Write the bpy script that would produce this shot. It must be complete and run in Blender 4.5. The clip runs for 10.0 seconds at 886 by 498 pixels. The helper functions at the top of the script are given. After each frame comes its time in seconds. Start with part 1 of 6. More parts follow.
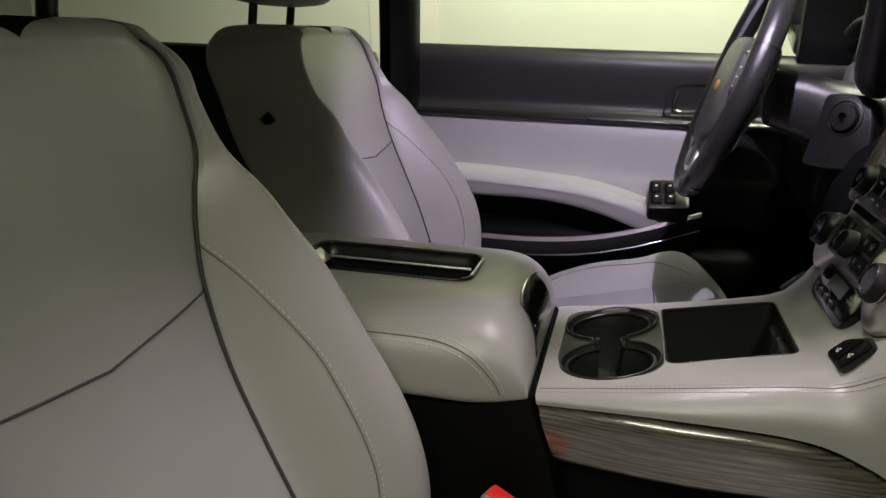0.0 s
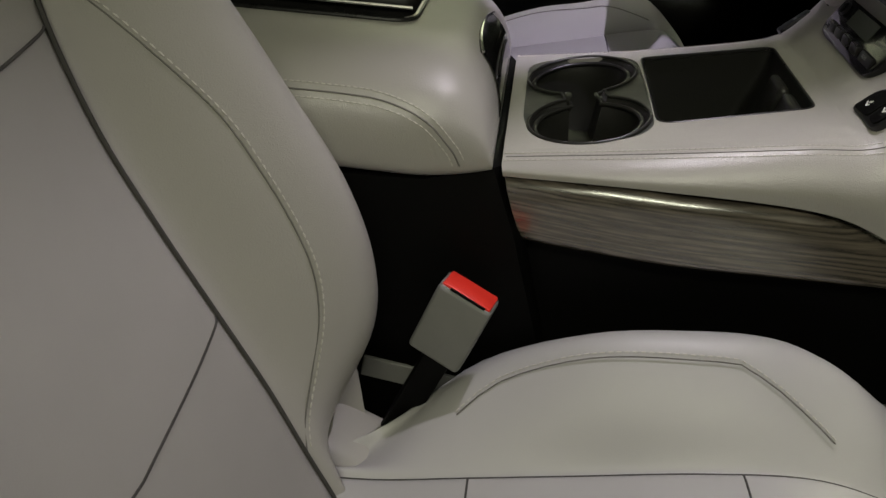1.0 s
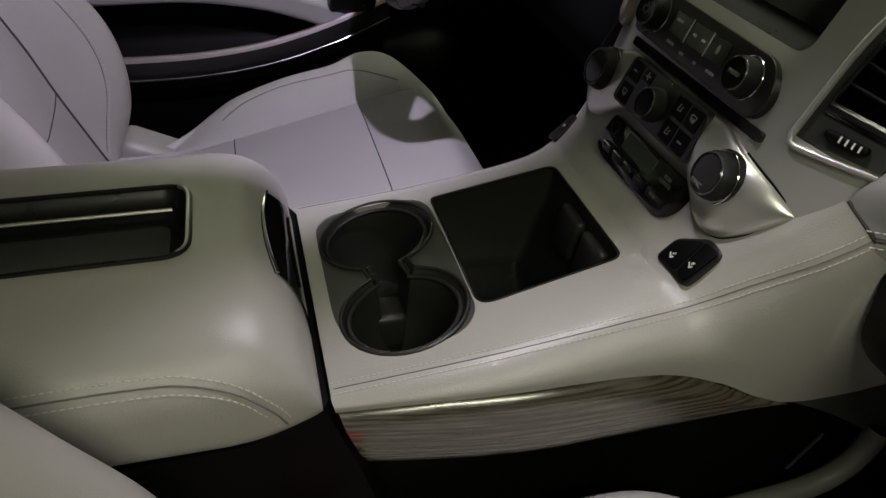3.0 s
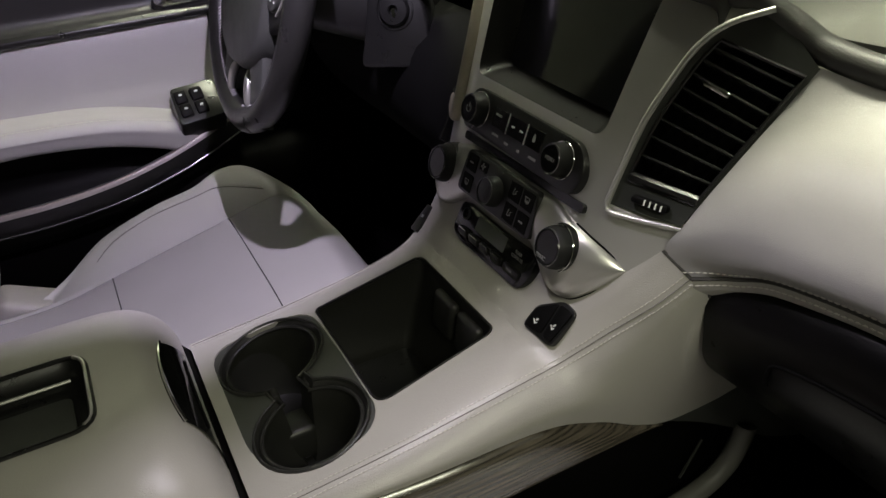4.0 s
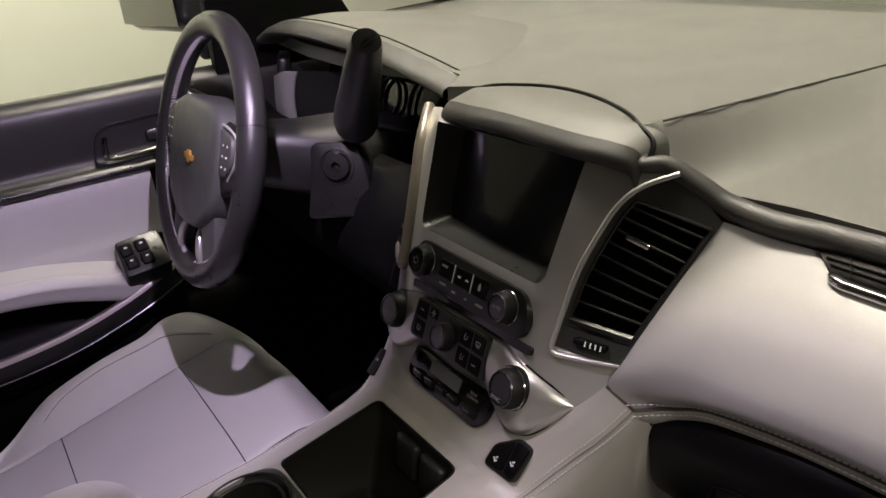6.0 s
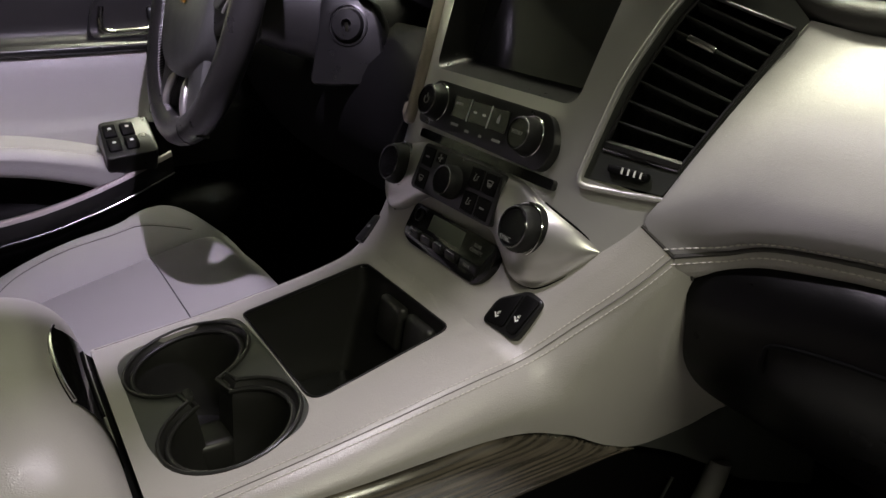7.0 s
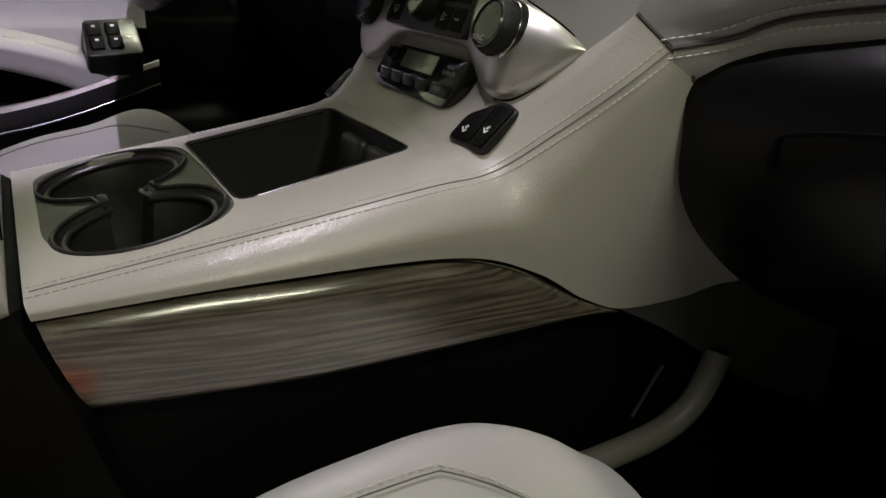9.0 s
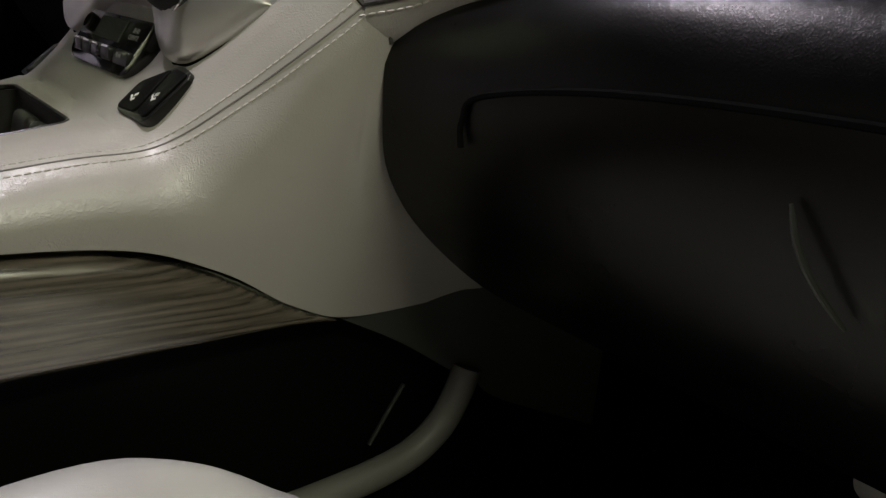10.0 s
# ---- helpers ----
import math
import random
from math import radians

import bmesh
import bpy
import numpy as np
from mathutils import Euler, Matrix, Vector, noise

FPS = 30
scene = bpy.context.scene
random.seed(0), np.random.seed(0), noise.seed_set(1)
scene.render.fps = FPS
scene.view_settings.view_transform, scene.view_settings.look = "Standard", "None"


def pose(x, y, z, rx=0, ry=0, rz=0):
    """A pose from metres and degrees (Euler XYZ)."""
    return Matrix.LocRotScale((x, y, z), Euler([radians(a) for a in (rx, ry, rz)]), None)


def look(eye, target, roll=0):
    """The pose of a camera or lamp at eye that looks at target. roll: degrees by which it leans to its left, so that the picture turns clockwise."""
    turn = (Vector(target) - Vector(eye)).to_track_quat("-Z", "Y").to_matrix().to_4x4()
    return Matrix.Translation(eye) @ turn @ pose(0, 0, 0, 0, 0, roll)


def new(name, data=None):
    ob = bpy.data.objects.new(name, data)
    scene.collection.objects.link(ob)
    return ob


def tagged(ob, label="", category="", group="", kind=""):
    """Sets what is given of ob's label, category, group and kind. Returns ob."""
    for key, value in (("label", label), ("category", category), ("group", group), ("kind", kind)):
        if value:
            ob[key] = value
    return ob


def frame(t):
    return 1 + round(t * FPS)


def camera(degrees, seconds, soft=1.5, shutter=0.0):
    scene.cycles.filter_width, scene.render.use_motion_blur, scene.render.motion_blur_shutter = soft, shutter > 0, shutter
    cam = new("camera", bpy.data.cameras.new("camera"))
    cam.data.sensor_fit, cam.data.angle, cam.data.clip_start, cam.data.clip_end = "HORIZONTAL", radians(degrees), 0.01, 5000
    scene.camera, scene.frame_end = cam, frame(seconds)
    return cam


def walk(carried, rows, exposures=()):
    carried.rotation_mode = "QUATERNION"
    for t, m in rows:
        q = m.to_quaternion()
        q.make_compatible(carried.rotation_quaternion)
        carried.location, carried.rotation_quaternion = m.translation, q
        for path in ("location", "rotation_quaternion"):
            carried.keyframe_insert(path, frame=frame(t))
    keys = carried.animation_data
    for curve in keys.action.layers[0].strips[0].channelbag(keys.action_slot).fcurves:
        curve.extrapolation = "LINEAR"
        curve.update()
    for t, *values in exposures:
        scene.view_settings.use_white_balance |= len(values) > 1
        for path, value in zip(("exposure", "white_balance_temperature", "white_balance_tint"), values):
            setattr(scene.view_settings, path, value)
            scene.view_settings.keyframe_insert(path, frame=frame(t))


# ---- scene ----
cam = camera(59.4, 10.0)
PATH = [
    (0, (-0.211, -0.803, 0.795), (-0.646, 1.073, 0.253), 1.8),
    (0.2, (-0.236, -0.792, 0.77), (-0.591, 1.049, 0.072), 2.3),
    (0.5, (-0.255, -0.762, 0.746), (-0.507, 1.024, -0.118), 2.9),
    (0.8, (-0.265, -0.713, 0.738), (-0.454, 1.023, -0.237), 3.5),
    (1, (-0.266, -0.671, 0.735), (-0.413, 1.001, -0.354), 4.1),
    (1.5, (-0.283, -0.535, 0.792), (-0.344, 1.036, -0.445), 5.3),
    (2, (-0.306, -0.517, 0.833), (-0.267, 1.067, -0.388), 5.9),
    (2.5, (-0.32, -0.506, 0.845), (-0.079, 1.077, -0.353), 5.8),
    (3, (-0.307, -0.513, 0.862), (0.142, 1.064, -0.283), 2.6),
    (3.2, (-0.3, -0.515, 0.873), (0.218, 1.053, -0.255), 1.4),
    (4.3, (-0.307, -0.558, 0.954), (0.488, 0.992, -0.027), -5.8),
    (4.5, (-0.312, -0.561, 0.972), (0.52, 0.992, 0.026), -6.2),
    (5, (-0.321, -0.568, 1.018), (0.557, 0.992, 0.126), -7.9),
    (5.2, (-0.327, -0.57, 1.031), (0.564, 0.992, 0.156), -8.3),
    (6.3, (-0.329, -0.559, 0.934), (0.645, 1.001, 0.151), -4.0),
    (6.5, (-0.326, -0.546, 0.884), (0.652, 1.017, 0.108), -2.7),
    (7, (-0.317, -0.525, 0.796), (0.645, 1.06, 0.047), 0.4),
    (7.5, (-0.309, -0.517, 0.738), (0.626, 1.093, 0.009), 2.6),
    (8, (-0.295, -0.511, 0.669), (0.605, 1.122, -0.055), 3.3),
    (8.5, (-0.278, -0.517, 0.643), (0.595, 1.129, -0.084), 3.1),
    (9, (-0.267, -0.527, 0.635), (0.665, 1.1, -0.061), 3.4),
    (9.5, (-0.228, -0.539, 0.629), (0.857, 1.006, -0.032), 4.8),
    (10, (-0.146, -0.527, 0.594), (1.087, 0.939, 0.02), 6.6),
]
walk(cam, [(t, look(eye, target, roll)) for t, eye, target, roll in PATH],
     [(0.0, 0.12, 6450, 13), (0.5, 0.15, 6500, 10), (1.0, 0.0, 6500, 10), (1.5, -0.06, 6450, 6), (2.5, -0.14, 6450, 6), (3.0, -0.08, 6450, 8), (4.5, 0.04, 6500, 10), (5.2, 0.03, 6500, 13), (6.3, 0.03, 6500, 28), (6.6, 0.03, 6500, 25), (7.0, 0.1, 6500, 13), (7.6, 0.1, 6500, 8), (9.0, 0.06, 6550, 9), (10.0, 0.2, 6550, 9)])

# ---- light ----
world = bpy.data.worlds.new("world")
scene.world = world
world.use_nodes = True
world.node_tree.nodes["Background"].inputs[0].default_value = (0.75, 0.8, 0.6, 1)
world.node_tree.nodes["Background"].inputs[1].default_value = 0.02


def area_lamp(name, at, target, sx, sy, watts, colour):
    data = bpy.data.lights.new(name, "AREA")
    data.shape, data.size, data.size_y, data.energy, data.color = "RECTANGLE", sx, sy, watts, colour
    ob = new(name, data)
    ob.matrix_world = look(at, target)
    return ob


def map_lamp(name, at, target, watts, colour, degrees, blend, radius):
    data = bpy.data.lights.new(name, "SPOT")
    data.energy, data.color, data.spot_size, data.spot_blend, data.shadow_soft_size = watts, colour, radians(degrees), blend, radius
    ob = new(name, data)
    ob.matrix_world = look(at, target)
    return ob


GREEN_WHITE, LAVENDER = (1.0, 1.0, 0.76), (0.88, 0.78, 1.0)
# a fluorescent batten under the garage ceiling on the passenger side, then two unseen added lamps
area_lamp("garage_lamp_passenger", (-0.25, -1.95, 2.2), (0.05, -0.6, 0.4), 1.2, 0.26, 21, GREEN_WHITE)
# added fill aimed at the far wall alone, to brighten it behind the window
area_lamp("far_wall_fill", (-0.2, 3.0, 2.2), (-0.2, 4.0, 0.9), 3.0, 0.3, 62, GREEN_WHITE)
# unseen lamp added above the windscreen: lights the dash top, misses the seats
area_lamp("dash_top_fill", (0.27, 0.42, 2.3), (0.27, 0.1, 0.8), 0.2, 0.9, 54, GREEN_WHITE)
# the two reading lamps of the roof console
map_lamp("reading_lamp_driver", (-0.120, 0.05, 1.06), (-0.24, 0.62, 0.45), 18.5, LAVENDER, 88, 0.4, 0.005)
map_lamp("reading_lamp_passenger", (-0.130, -0.06, 1.07), (-0.17, -0.45, 0.36), 9.2, (0.95, 0.87, 0.97), 72, 0.6, 0.005)


# ---- mesh helpers ----
def part(name, bm, mat, parent=None, label="", sharp=40, smooth=True):
    """Links a bmesh as one mesh object under a thing or a part."""
    bmesh.ops.remove_doubles(bm, verts=bm.verts, dist=1e-5)
    bmesh.ops.recalc_face_normals(bm, faces=bm.faces)
    mesh = bpy.data.meshes.new(name)
    bm.to_mesh(mesh)
    bm.free()
    if smooth:
        for p in mesh.polygons:
            p.use_smooth = True
        mesh.set_sharp_from_angle(angle=radians(sharp))
    mesh.materials.append(mat)
    ob = new(name, mesh)
    if parent is not None:
        ob.parent = parent
        ob.matrix_parent_inverse = parent.matrix_world.inverted()
    if label:
        ob["label"] = label
    return ob


def thing(name, at, label, category, group="", kind=""):
    ob = new(name)
    ob.location = at
    ob.empty_display_size = 0.02
    bpy.context.view_layer.update()
    return tagged(ob, label, category, group, kind)


def V(*a):
    return Vector(a)


def smooth_line(points, n, closed=False):
    """A Catmull-Rom curve through control points, n steps a span."""
    p = [Vector(q) for q in points]
    out, m = [], len(p)
    for i in range(m if closed else m - 1):
        a = p[(i - 1) % m] if closed or i > 0 else p[0] * 2 - p[1]
        b, c = p[i], p[(i + 1) % m]
        d = p[(i + 2) % m] if closed or i + 2 < m else p[-1] * 2 - p[-2]
        for k in range(n):
            t = k / n
            out.append(0.5 * (2 * b + (c - a) * t + (2 * a - 5 * b + 4 * c - d) * t * t + (3 * b - a - 3 * c + d) * t ** 3))
    if not closed:
        out.append(p[-1].copy())
    return out


def smooth_grid(rows, nu, nv):
    """A finer grid from a control grid, smooth both ways."""
    across = [smooth_line(r, nv) for r in rows]
    columns = [smooth_line([r[j] for r in across], nu) for j in range(len(across[0]))]
    return [[c[i] for c in columns] for i in range(len(columns[0]))]


def add_grid(bm, grid, close_u=False, close_v=False):
    v = [[bm.verts.new(p) for p in row] for row in grid]
    ru, rv = len(v), len(v[0])
    for i in range(ru if close_u else ru - 1):
        for j in range(rv if close_v else rv - 1):
            q = [v[i][j], v[i][(j + 1) % rv], v[(i + 1) % ru][(j + 1) % rv], v[(i + 1) % ru][j]]
            if len({tuple(x.co) for x in q}) == 4:
                bm.faces.new(q)
    return v


def skin(name, rows, nu, nv, mat, parent, thick=0.004, label=""):
    """A curved skin with thickness from a control grid."""
    bm = bmesh.new()
    add_grid(bm, smooth_grid(rows, nu, nv))
    if thick:
        bmesh.ops.recalc_face_normals(bm, faces=bm.faces)
        bmesh.ops.solidify(bm, geom=list(bm.faces), thickness=thick)
    return part(name, bm, mat, parent, label)


def loft(bm, rings, cap=True):
    v = add_grid(bm, rings, close_v=True)
    if cap:
        bm.faces.new(v[0])
        bm.faces.new(v[-1])
    return v


def box(bm, size, m=Matrix(), r=0.0, seg=2):
    got = bmesh.ops.create_cube(bm, size=1.0)["verts"]
    bmesh.ops.scale(bm, vec=size, verts=got)
    if r:
        edges = list({e for x in got for e in x.link_edges})
        res = bmesh.ops.bevel(bm, geom=edges, offset=r, segments=seg, affect="EDGES", profile=0.5)
        got = list({x for f in res["faces"] for x in f.verts} | {x for x in got if x.is_valid})
    bmesh.ops.transform(bm, matrix=m, verts=got)
    return got


def lathe(bm, profile, m=Matrix(), n=32):
    """Turns (radius, height) pairs about the local z axis."""
    rings = []
    for r, h in profile:
        rings.append([m @ V(r * math.cos(2 * math.pi * k / n), r * math.sin(2 * math.pi * k / n), h) for k in range(n)])
    v = add_grid(bm, rings, close_v=True)
    for ring, (r, h) in ((v[0], profile[0]), (v[-1], profile[-1])):
        if r > 1e-6:
            bm.faces.new(ring)
    return v


def tube(bm, path, r, n=8, closed=False, flat=1.0):
    """A round or flattened bar along a path; r a number or one per point."""
    p = [Vector(q) for q in path]
    m = len(p)
    rings, side = [], None
    for i in range(m):
        d = (p[(i + 1) % m] - p[i - 1]) if closed or 0 < i < m - 1 else (p[1] - p[0] if i == 0 else p[-1] - p[-2])
        d.normalize()
        if side is None:
            side = d.cross(V(0, 0, 1))
            if side.length < 0.1:
                side = d.cross(V(1, 0, 0))
        side = (side - d * side.dot(d)).normalized()
        up = side.cross(d)
        rr = r[i] if isinstance(r, (list, tuple)) else r
        rings.append([p[i] + (side * math.cos(2 * math.pi * k / n) + up * flat * math.sin(2 * math.pi * k / n)) * rr for k in range(n)])
    v = add_grid(bm, rings, close_u=closed, close_v=True)
    if not closed:
        bm.faces.new(v[0])
        bm.faces.new(v[-1])


def resample(path, pitch):
    """Points and directions at even distances along a path."""
    out, gone = [], 0.0
    for a, b in zip(path, path[1:]):
        d = (b - a).length
        while gone <= d and d > 0:
            out.append((a + (b - a) * (gone / d), (b - a) / d))
            gone += pitch
        gone -= d
    return out


def stitches(name, path, mat, parent, pitch=0.0045, length=0.0032, r=0.00055, label=""):
    """A row of separate thread stitches along a seam."""
    bm = bmesh.new()
    for p, d in resample([Vector(q) for q in path], pitch):
        tube(bm, [p - d * length / 2, p, p + d * length / 2], [r * 0.5, r, r * 0.5], 5)
    return tagged(part(name, bm, mat, parent, label), kind="stuff")


def frame3(o, ax, ay):
    """A matrix with the given origin, local x along ax and local y near ay."""
    x = Vector(ax).normalized()
    z = x.cross(Vector(ay)).normalized()
    y = z.cross(x)
    m = Matrix((x, y, z)).transposed().to_4x4()
    m.translation = Vector(o)
    return m


def rounded(points, r, seg=5):
    """A polygon with its corners rounded; r a number or one per corner."""
    out, n = [], len(points)
    for i in range(n):
        a, b, c = (Vector(points[(i + k) % n]).to_2d() for k in (-1, 0, 1))
        rr = r[i] if isinstance(r, (list, tuple)) else r
        u, w = (a - b), (c - b)
        cut = min(rr, u.length * 0.49, w.length * 0.49)
        p, q = b + u.normalized() * cut, b + w.normalized() * cut
        for k in range(seg + 1):
            t = k / seg
            out.append((1 - t) ** 2 * p + 2 * t * (1 - t) * b + t * t * q)
    return out


def slab(bm, outline, h, m=Matrix(), bevel=0.0, bottom=0.0):
    """A plate from a 2D outline, with its upper rim chamfered round."""
    c = sum((Vector(p) for p in outline), V(0, 0)) / len(outline)
    size = max((Vector(p) - c).length for p in outline)
    levels = [(bottom, 0.0)]
    if bevel:
        for k in range(4):
            a = math.pi / 2 * k / 3
            levels.append((h - bevel + bevel * math.sin(a), bevel * (1 - math.cos(a))))
    else:
        levels.append((h, 0.0))
    rings = []
    for z, inset in levels:
        f = 1 - inset / size if size else 1
        rings.append([m @ (c + (Vector(p) - c) * f).to_3d() + m.to_3x3() @ V(0, 0, z) for p in outline])
    loft(bm, rings)


def inside(p, poly):
    hit, n = False, len(poly)
    for i in range(n):
        a, b = poly[i], poly[(i + 1) % n]
        if (a[1] > p[1]) != (b[1] > p[1]) and p[0] < (b[0] - a[0]) * (p[1] - a[1]) / (b[1] - a[1]) + a[0]:
            hit = not hit
    return hit


def sheet(bm, outer, holes, step, lift, drop=None, cut=None):
    """A sheet with holes over a 2D outline, lifted into space; drop: the way its cut edges turn down."""
    from mathutils.geometry import delaunay_2d_cdt
    loops = [[Vector(p) for p in outer]] + [[Vector(p) for p in h] for h in holes]
    points, edges = [], []
    for loop in loops:
        k = len(points)
        points += loop
        edges += [(k + i, k + (i + 1) % len(loop)) for i in range(len(loop))]
    if step:
        xs, ys = [p[0] for p in outer], [p[1] for p in outer]
        nx, ny = int((max(xs) - min(xs)) / step) + 1, int((max(ys) - min(ys)) / step) + 1
        for i in range(1, nx):
            for j in range(1, ny):
                p = V(min(xs) + (max(xs) - min(xs)) * i / nx, min(ys) + (max(ys) - min(ys)) * j / ny)
                if inside(p, outer) and not any(inside(p, h) for h in holes):
                    points.append(p)
    co, _, faces, *_ = delaunay_2d_cdt(points, edges, [], 0, 1e-6)
    verts = [bm.verts.new(lift(p[0], p[1])) for p in co]
    for f in faces:
        c = sum((co[i] for i in f), V(0, 0)) / len(f)
        if inside(c, outer) and not any(inside(c, h) for h in holes):
            bm.faces.new([verts[i] for i in f])
    for v in list(bm.verts):
        if not v.link_faces:
            bm.verts.remove(v)
    if drop is not None:
        rim = [e for e in bm.edges if len(e.link_faces) == 1 and (cut is None or cut((e.verts[0].co + e.verts[1].co) / 2))]
        made = bmesh.ops.extrude_edge_only(bm, edges=rim)["geom"]
        bmesh.ops.translate(bm, vec=drop, verts=[g for g in made if isinstance(g, bmesh.types.BMVert)])


def mirror(points):
    return [V(p[0], -p[1], p[2]) for p in points]


def circle(cx, cy, r, a0=0, a1=360, n=24):
    return [V(cx + r * math.cos(radians(a0 + (a1 - a0) * k / n)), cy + r * math.sin(radians(a0 + (a1 - a0) * k / n))) for k in range(n + (0 if a1 - a0 == 360 else 1))]


# ---- materials ----
def material(name, colour, rough=0.5, metal=0.0, colour2=None, scale=40.0, bump=0.0, bump_scale=400.0, stretch=(1, 1, 1), coat=0.0, rough_var=0.08, kind="noise", spec=0.5):
    m = bpy.data.materials.new(name)
    m.use_nodes = True
    nt = m.node_tree
    b = nt.nodes["Principled BSDF"]
    b.inputs["Metallic"].default_value = metal
    b.inputs["Specular IOR Level"].default_value = spec
    b.inputs["Coat Weight"].default_value = coat
    b.inputs["Coat Roughness"].default_value = 0.12
    co = nt.nodes.new("ShaderNodeTexCoord")
    mp = nt.nodes.new("ShaderNodeMapping")
    mp.inputs["Scale"].default_value = stretch
    nt.links.new(co.outputs["Object"], mp.inputs[0])
    n1 = nt.nodes.new("ShaderNodeTexNoise")
    n1.inputs["Scale"].default_value, n1.inputs["Detail"].default_value = scale, 5
    nt.links.new(mp.outputs[0], n1.inputs["Vector"])
    ramp = nt.nodes.new("ShaderNodeMix")
    ramp.data_type = "RGBA"
    c2 = colour2 or tuple(c * 0.86 for c in colour)
    ramp.inputs[6].default_value, ramp.inputs[7].default_value = (*colour, 1), (*c2, 1)
    nt.links.new(n1.outputs["Fac"], ramp.inputs[0])
    nt.links.new(ramp.outputs[2], b.inputs["Base Color"])
    mr = nt.nodes.new("ShaderNodeMapRange")
    mr.inputs["To Min"].default_value, mr.inputs["To Max"].default_value = max(rough - rough_var, 0.02), min(rough + rough_var, 1)
    nt.links.new(n1.outputs["Fac"], mr.inputs["Value"])
    nt.links.new(mr.outputs[0], b.inputs["Roughness"])
    if bump:
        if kind == "leather":
            t = nt.nodes.new("ShaderNodeTexVoronoi")
            t.feature = "DISTANCE_TO_EDGE"
            t.inputs["Scale"].default_value = bump_scale
            warp = nt.nodes.new("ShaderNodeTexNoise")
            warp.inputs["Scale"].default_value = bump_scale * 0.3
            mixv = nt.nodes.new("ShaderNodeMix")
            mixv.data_type = "VECTOR"
            mixv.inputs[0].default_value = 0.012
            nt.links.new(mp.outputs[0], mixv.inputs[4])
            nt.links.new(warp.outputs["Color"], mixv.inputs[5])
            nt.links.new(mp.outputs[0], warp.inputs["Vector"])
            nt.links.new(mixv.outputs[1], t.inputs["Vector"])
            fold = nt.nodes.new("ShaderNodeTexNoise")
            fold.inputs["Scale"].default_value, fold.inputs["Detail"].default_value, fold.inputs["Distortion"].default_value = bump_scale * 0.09, 3, 1.2
            nt.links.new(mp.outputs[0], fold.inputs["Vector"])
            sumup = nt.nodes.new("ShaderNodeMath")
            sumup.operation = "MULTIPLY_ADD"
            sumup.inputs[1].default_value = 0.8
            nt.links.new(fold.outputs["Fac"], sumup.inputs[0])
            nt.links.new(t.outputs["Distance"], sumup.inputs[2])
            out = sumup.outputs[0]
        else:
            t = nt.nodes.new("ShaderNodeTexNoise")
            t.inputs["Scale"].default_value, t.inputs["Detail"].default_value = bump_scale, 3
            nt.links.new(mp.outputs[0], t.inputs["Vector"])
            out = t.outputs["Fac"]
        bp = nt.nodes.new("ShaderNodeBump")
        bp.inputs["Strength"].default_value, bp.inputs["Distance"].default_value = bump, 0.0006
        nt.links.new(out, bp.inputs["Height"])
        nt.links.new(bp.outputs[0], b.inputs["Normal"])
    return m


def wood_material(name):
    m = material(name, (0.016, 0.013, 0.0105), 0.22, colour2=(0.23, 0.195, 0.155), scale=11, bump=0.3, bump_scale=40, stretch=(2.2, 14, 42), coat=1.0, rough_var=0.08)
    nt = m.node_tree
    b = nt.nodes["Principled BSDF"]
    mp = [n for n in nt.nodes if n.type == "MAPPING"][0]
    wave = nt.nodes.new("ShaderNodeTexWave")
    wave.wave_type, wave.bands_direction = "BANDS", "Z"
    wave.inputs["Scale"].default_value, wave.inputs["Distortion"].default_value = 1.5, 11
    wave.inputs["Detail"].default_value, wave.inputs["Detail Scale"].default_value = 5, 1.6
    nt.links.new(mp.outputs[0], wave.inputs["Vector"])
    mix = [n for n in nt.nodes if n.type == "MIX"][0]
    over = nt.nodes.new("ShaderNodeMix")
    over.data_type = "RGBA"
    over.blend_type = "MULTIPLY"
    over.inputs[0].default_value = 0.95
    nt.links.new(mix.outputs[2], over.inputs[6])
    nt.links.new(wave.outputs["Color"], over.inputs[7])
    lift = nt.nodes.new("ShaderNodeMix")
    lift.data_type = "RGBA"
    lift.inputs[0].default_value = 0.45
    nt.links.new(over.outputs[2], lift.inputs[6])
    nt.links.new(mix.outputs[2], lift.inputs[7])
    nt.links.new(lift.outputs[2], b.inputs["Base Color"])
    b.inputs["Coat IOR"].default_value = 1.9
    b.inputs["Coat Roughness"].default_value = 0.2
    return m


def glass_material(name):
    m = bpy.data.materials.new(name)
    m.use_nodes = True
    b = m.node_tree.nodes["Principled BSDF"]
    b.inputs["Base Color"].default_value = (0.93, 0.97, 0.93, 1)
    b.inputs["Roughness"].default_value = 0.0
    b.inputs["Transmission Weight"].default_value = 1.0
    b.inputs["IOR"].default_value = 1.1
    return m


LEATHER = material("grey_leather", (0.40, 0.385, 0.355), 0.31, scale=9, bump=0.36, bump_scale=500, kind="leather", rough_var=0.07)
LEATHER_LIGHT = material("pale_leather", (0.455, 0.445, 0.44), 0.42, scale=9, bump=0.17, bump_scale=620, kind="leather", rough_var=0.07)
# the pale leather once more, darkened because the reading lamp overlights the face
FACE = material("dimmed_face_leather", (0.34, 0.33, 0.33), 0.42, scale=9, bump=0.17, bump_scale=620, kind="leather", rough_var=0.07)
PERFORATED = material("seat_insert_leather", (0.39, 0.375, 0.35), 0.55, scale=12, bump=0.35, bump_scale=900, kind="leather")
BLACK_LEATHER = material("black_leather", (0.0013, 0.0012, 0.0014), 0.30, scale=20, bump=0.16, bump_scale=620, kind="leather", spec=0.24)
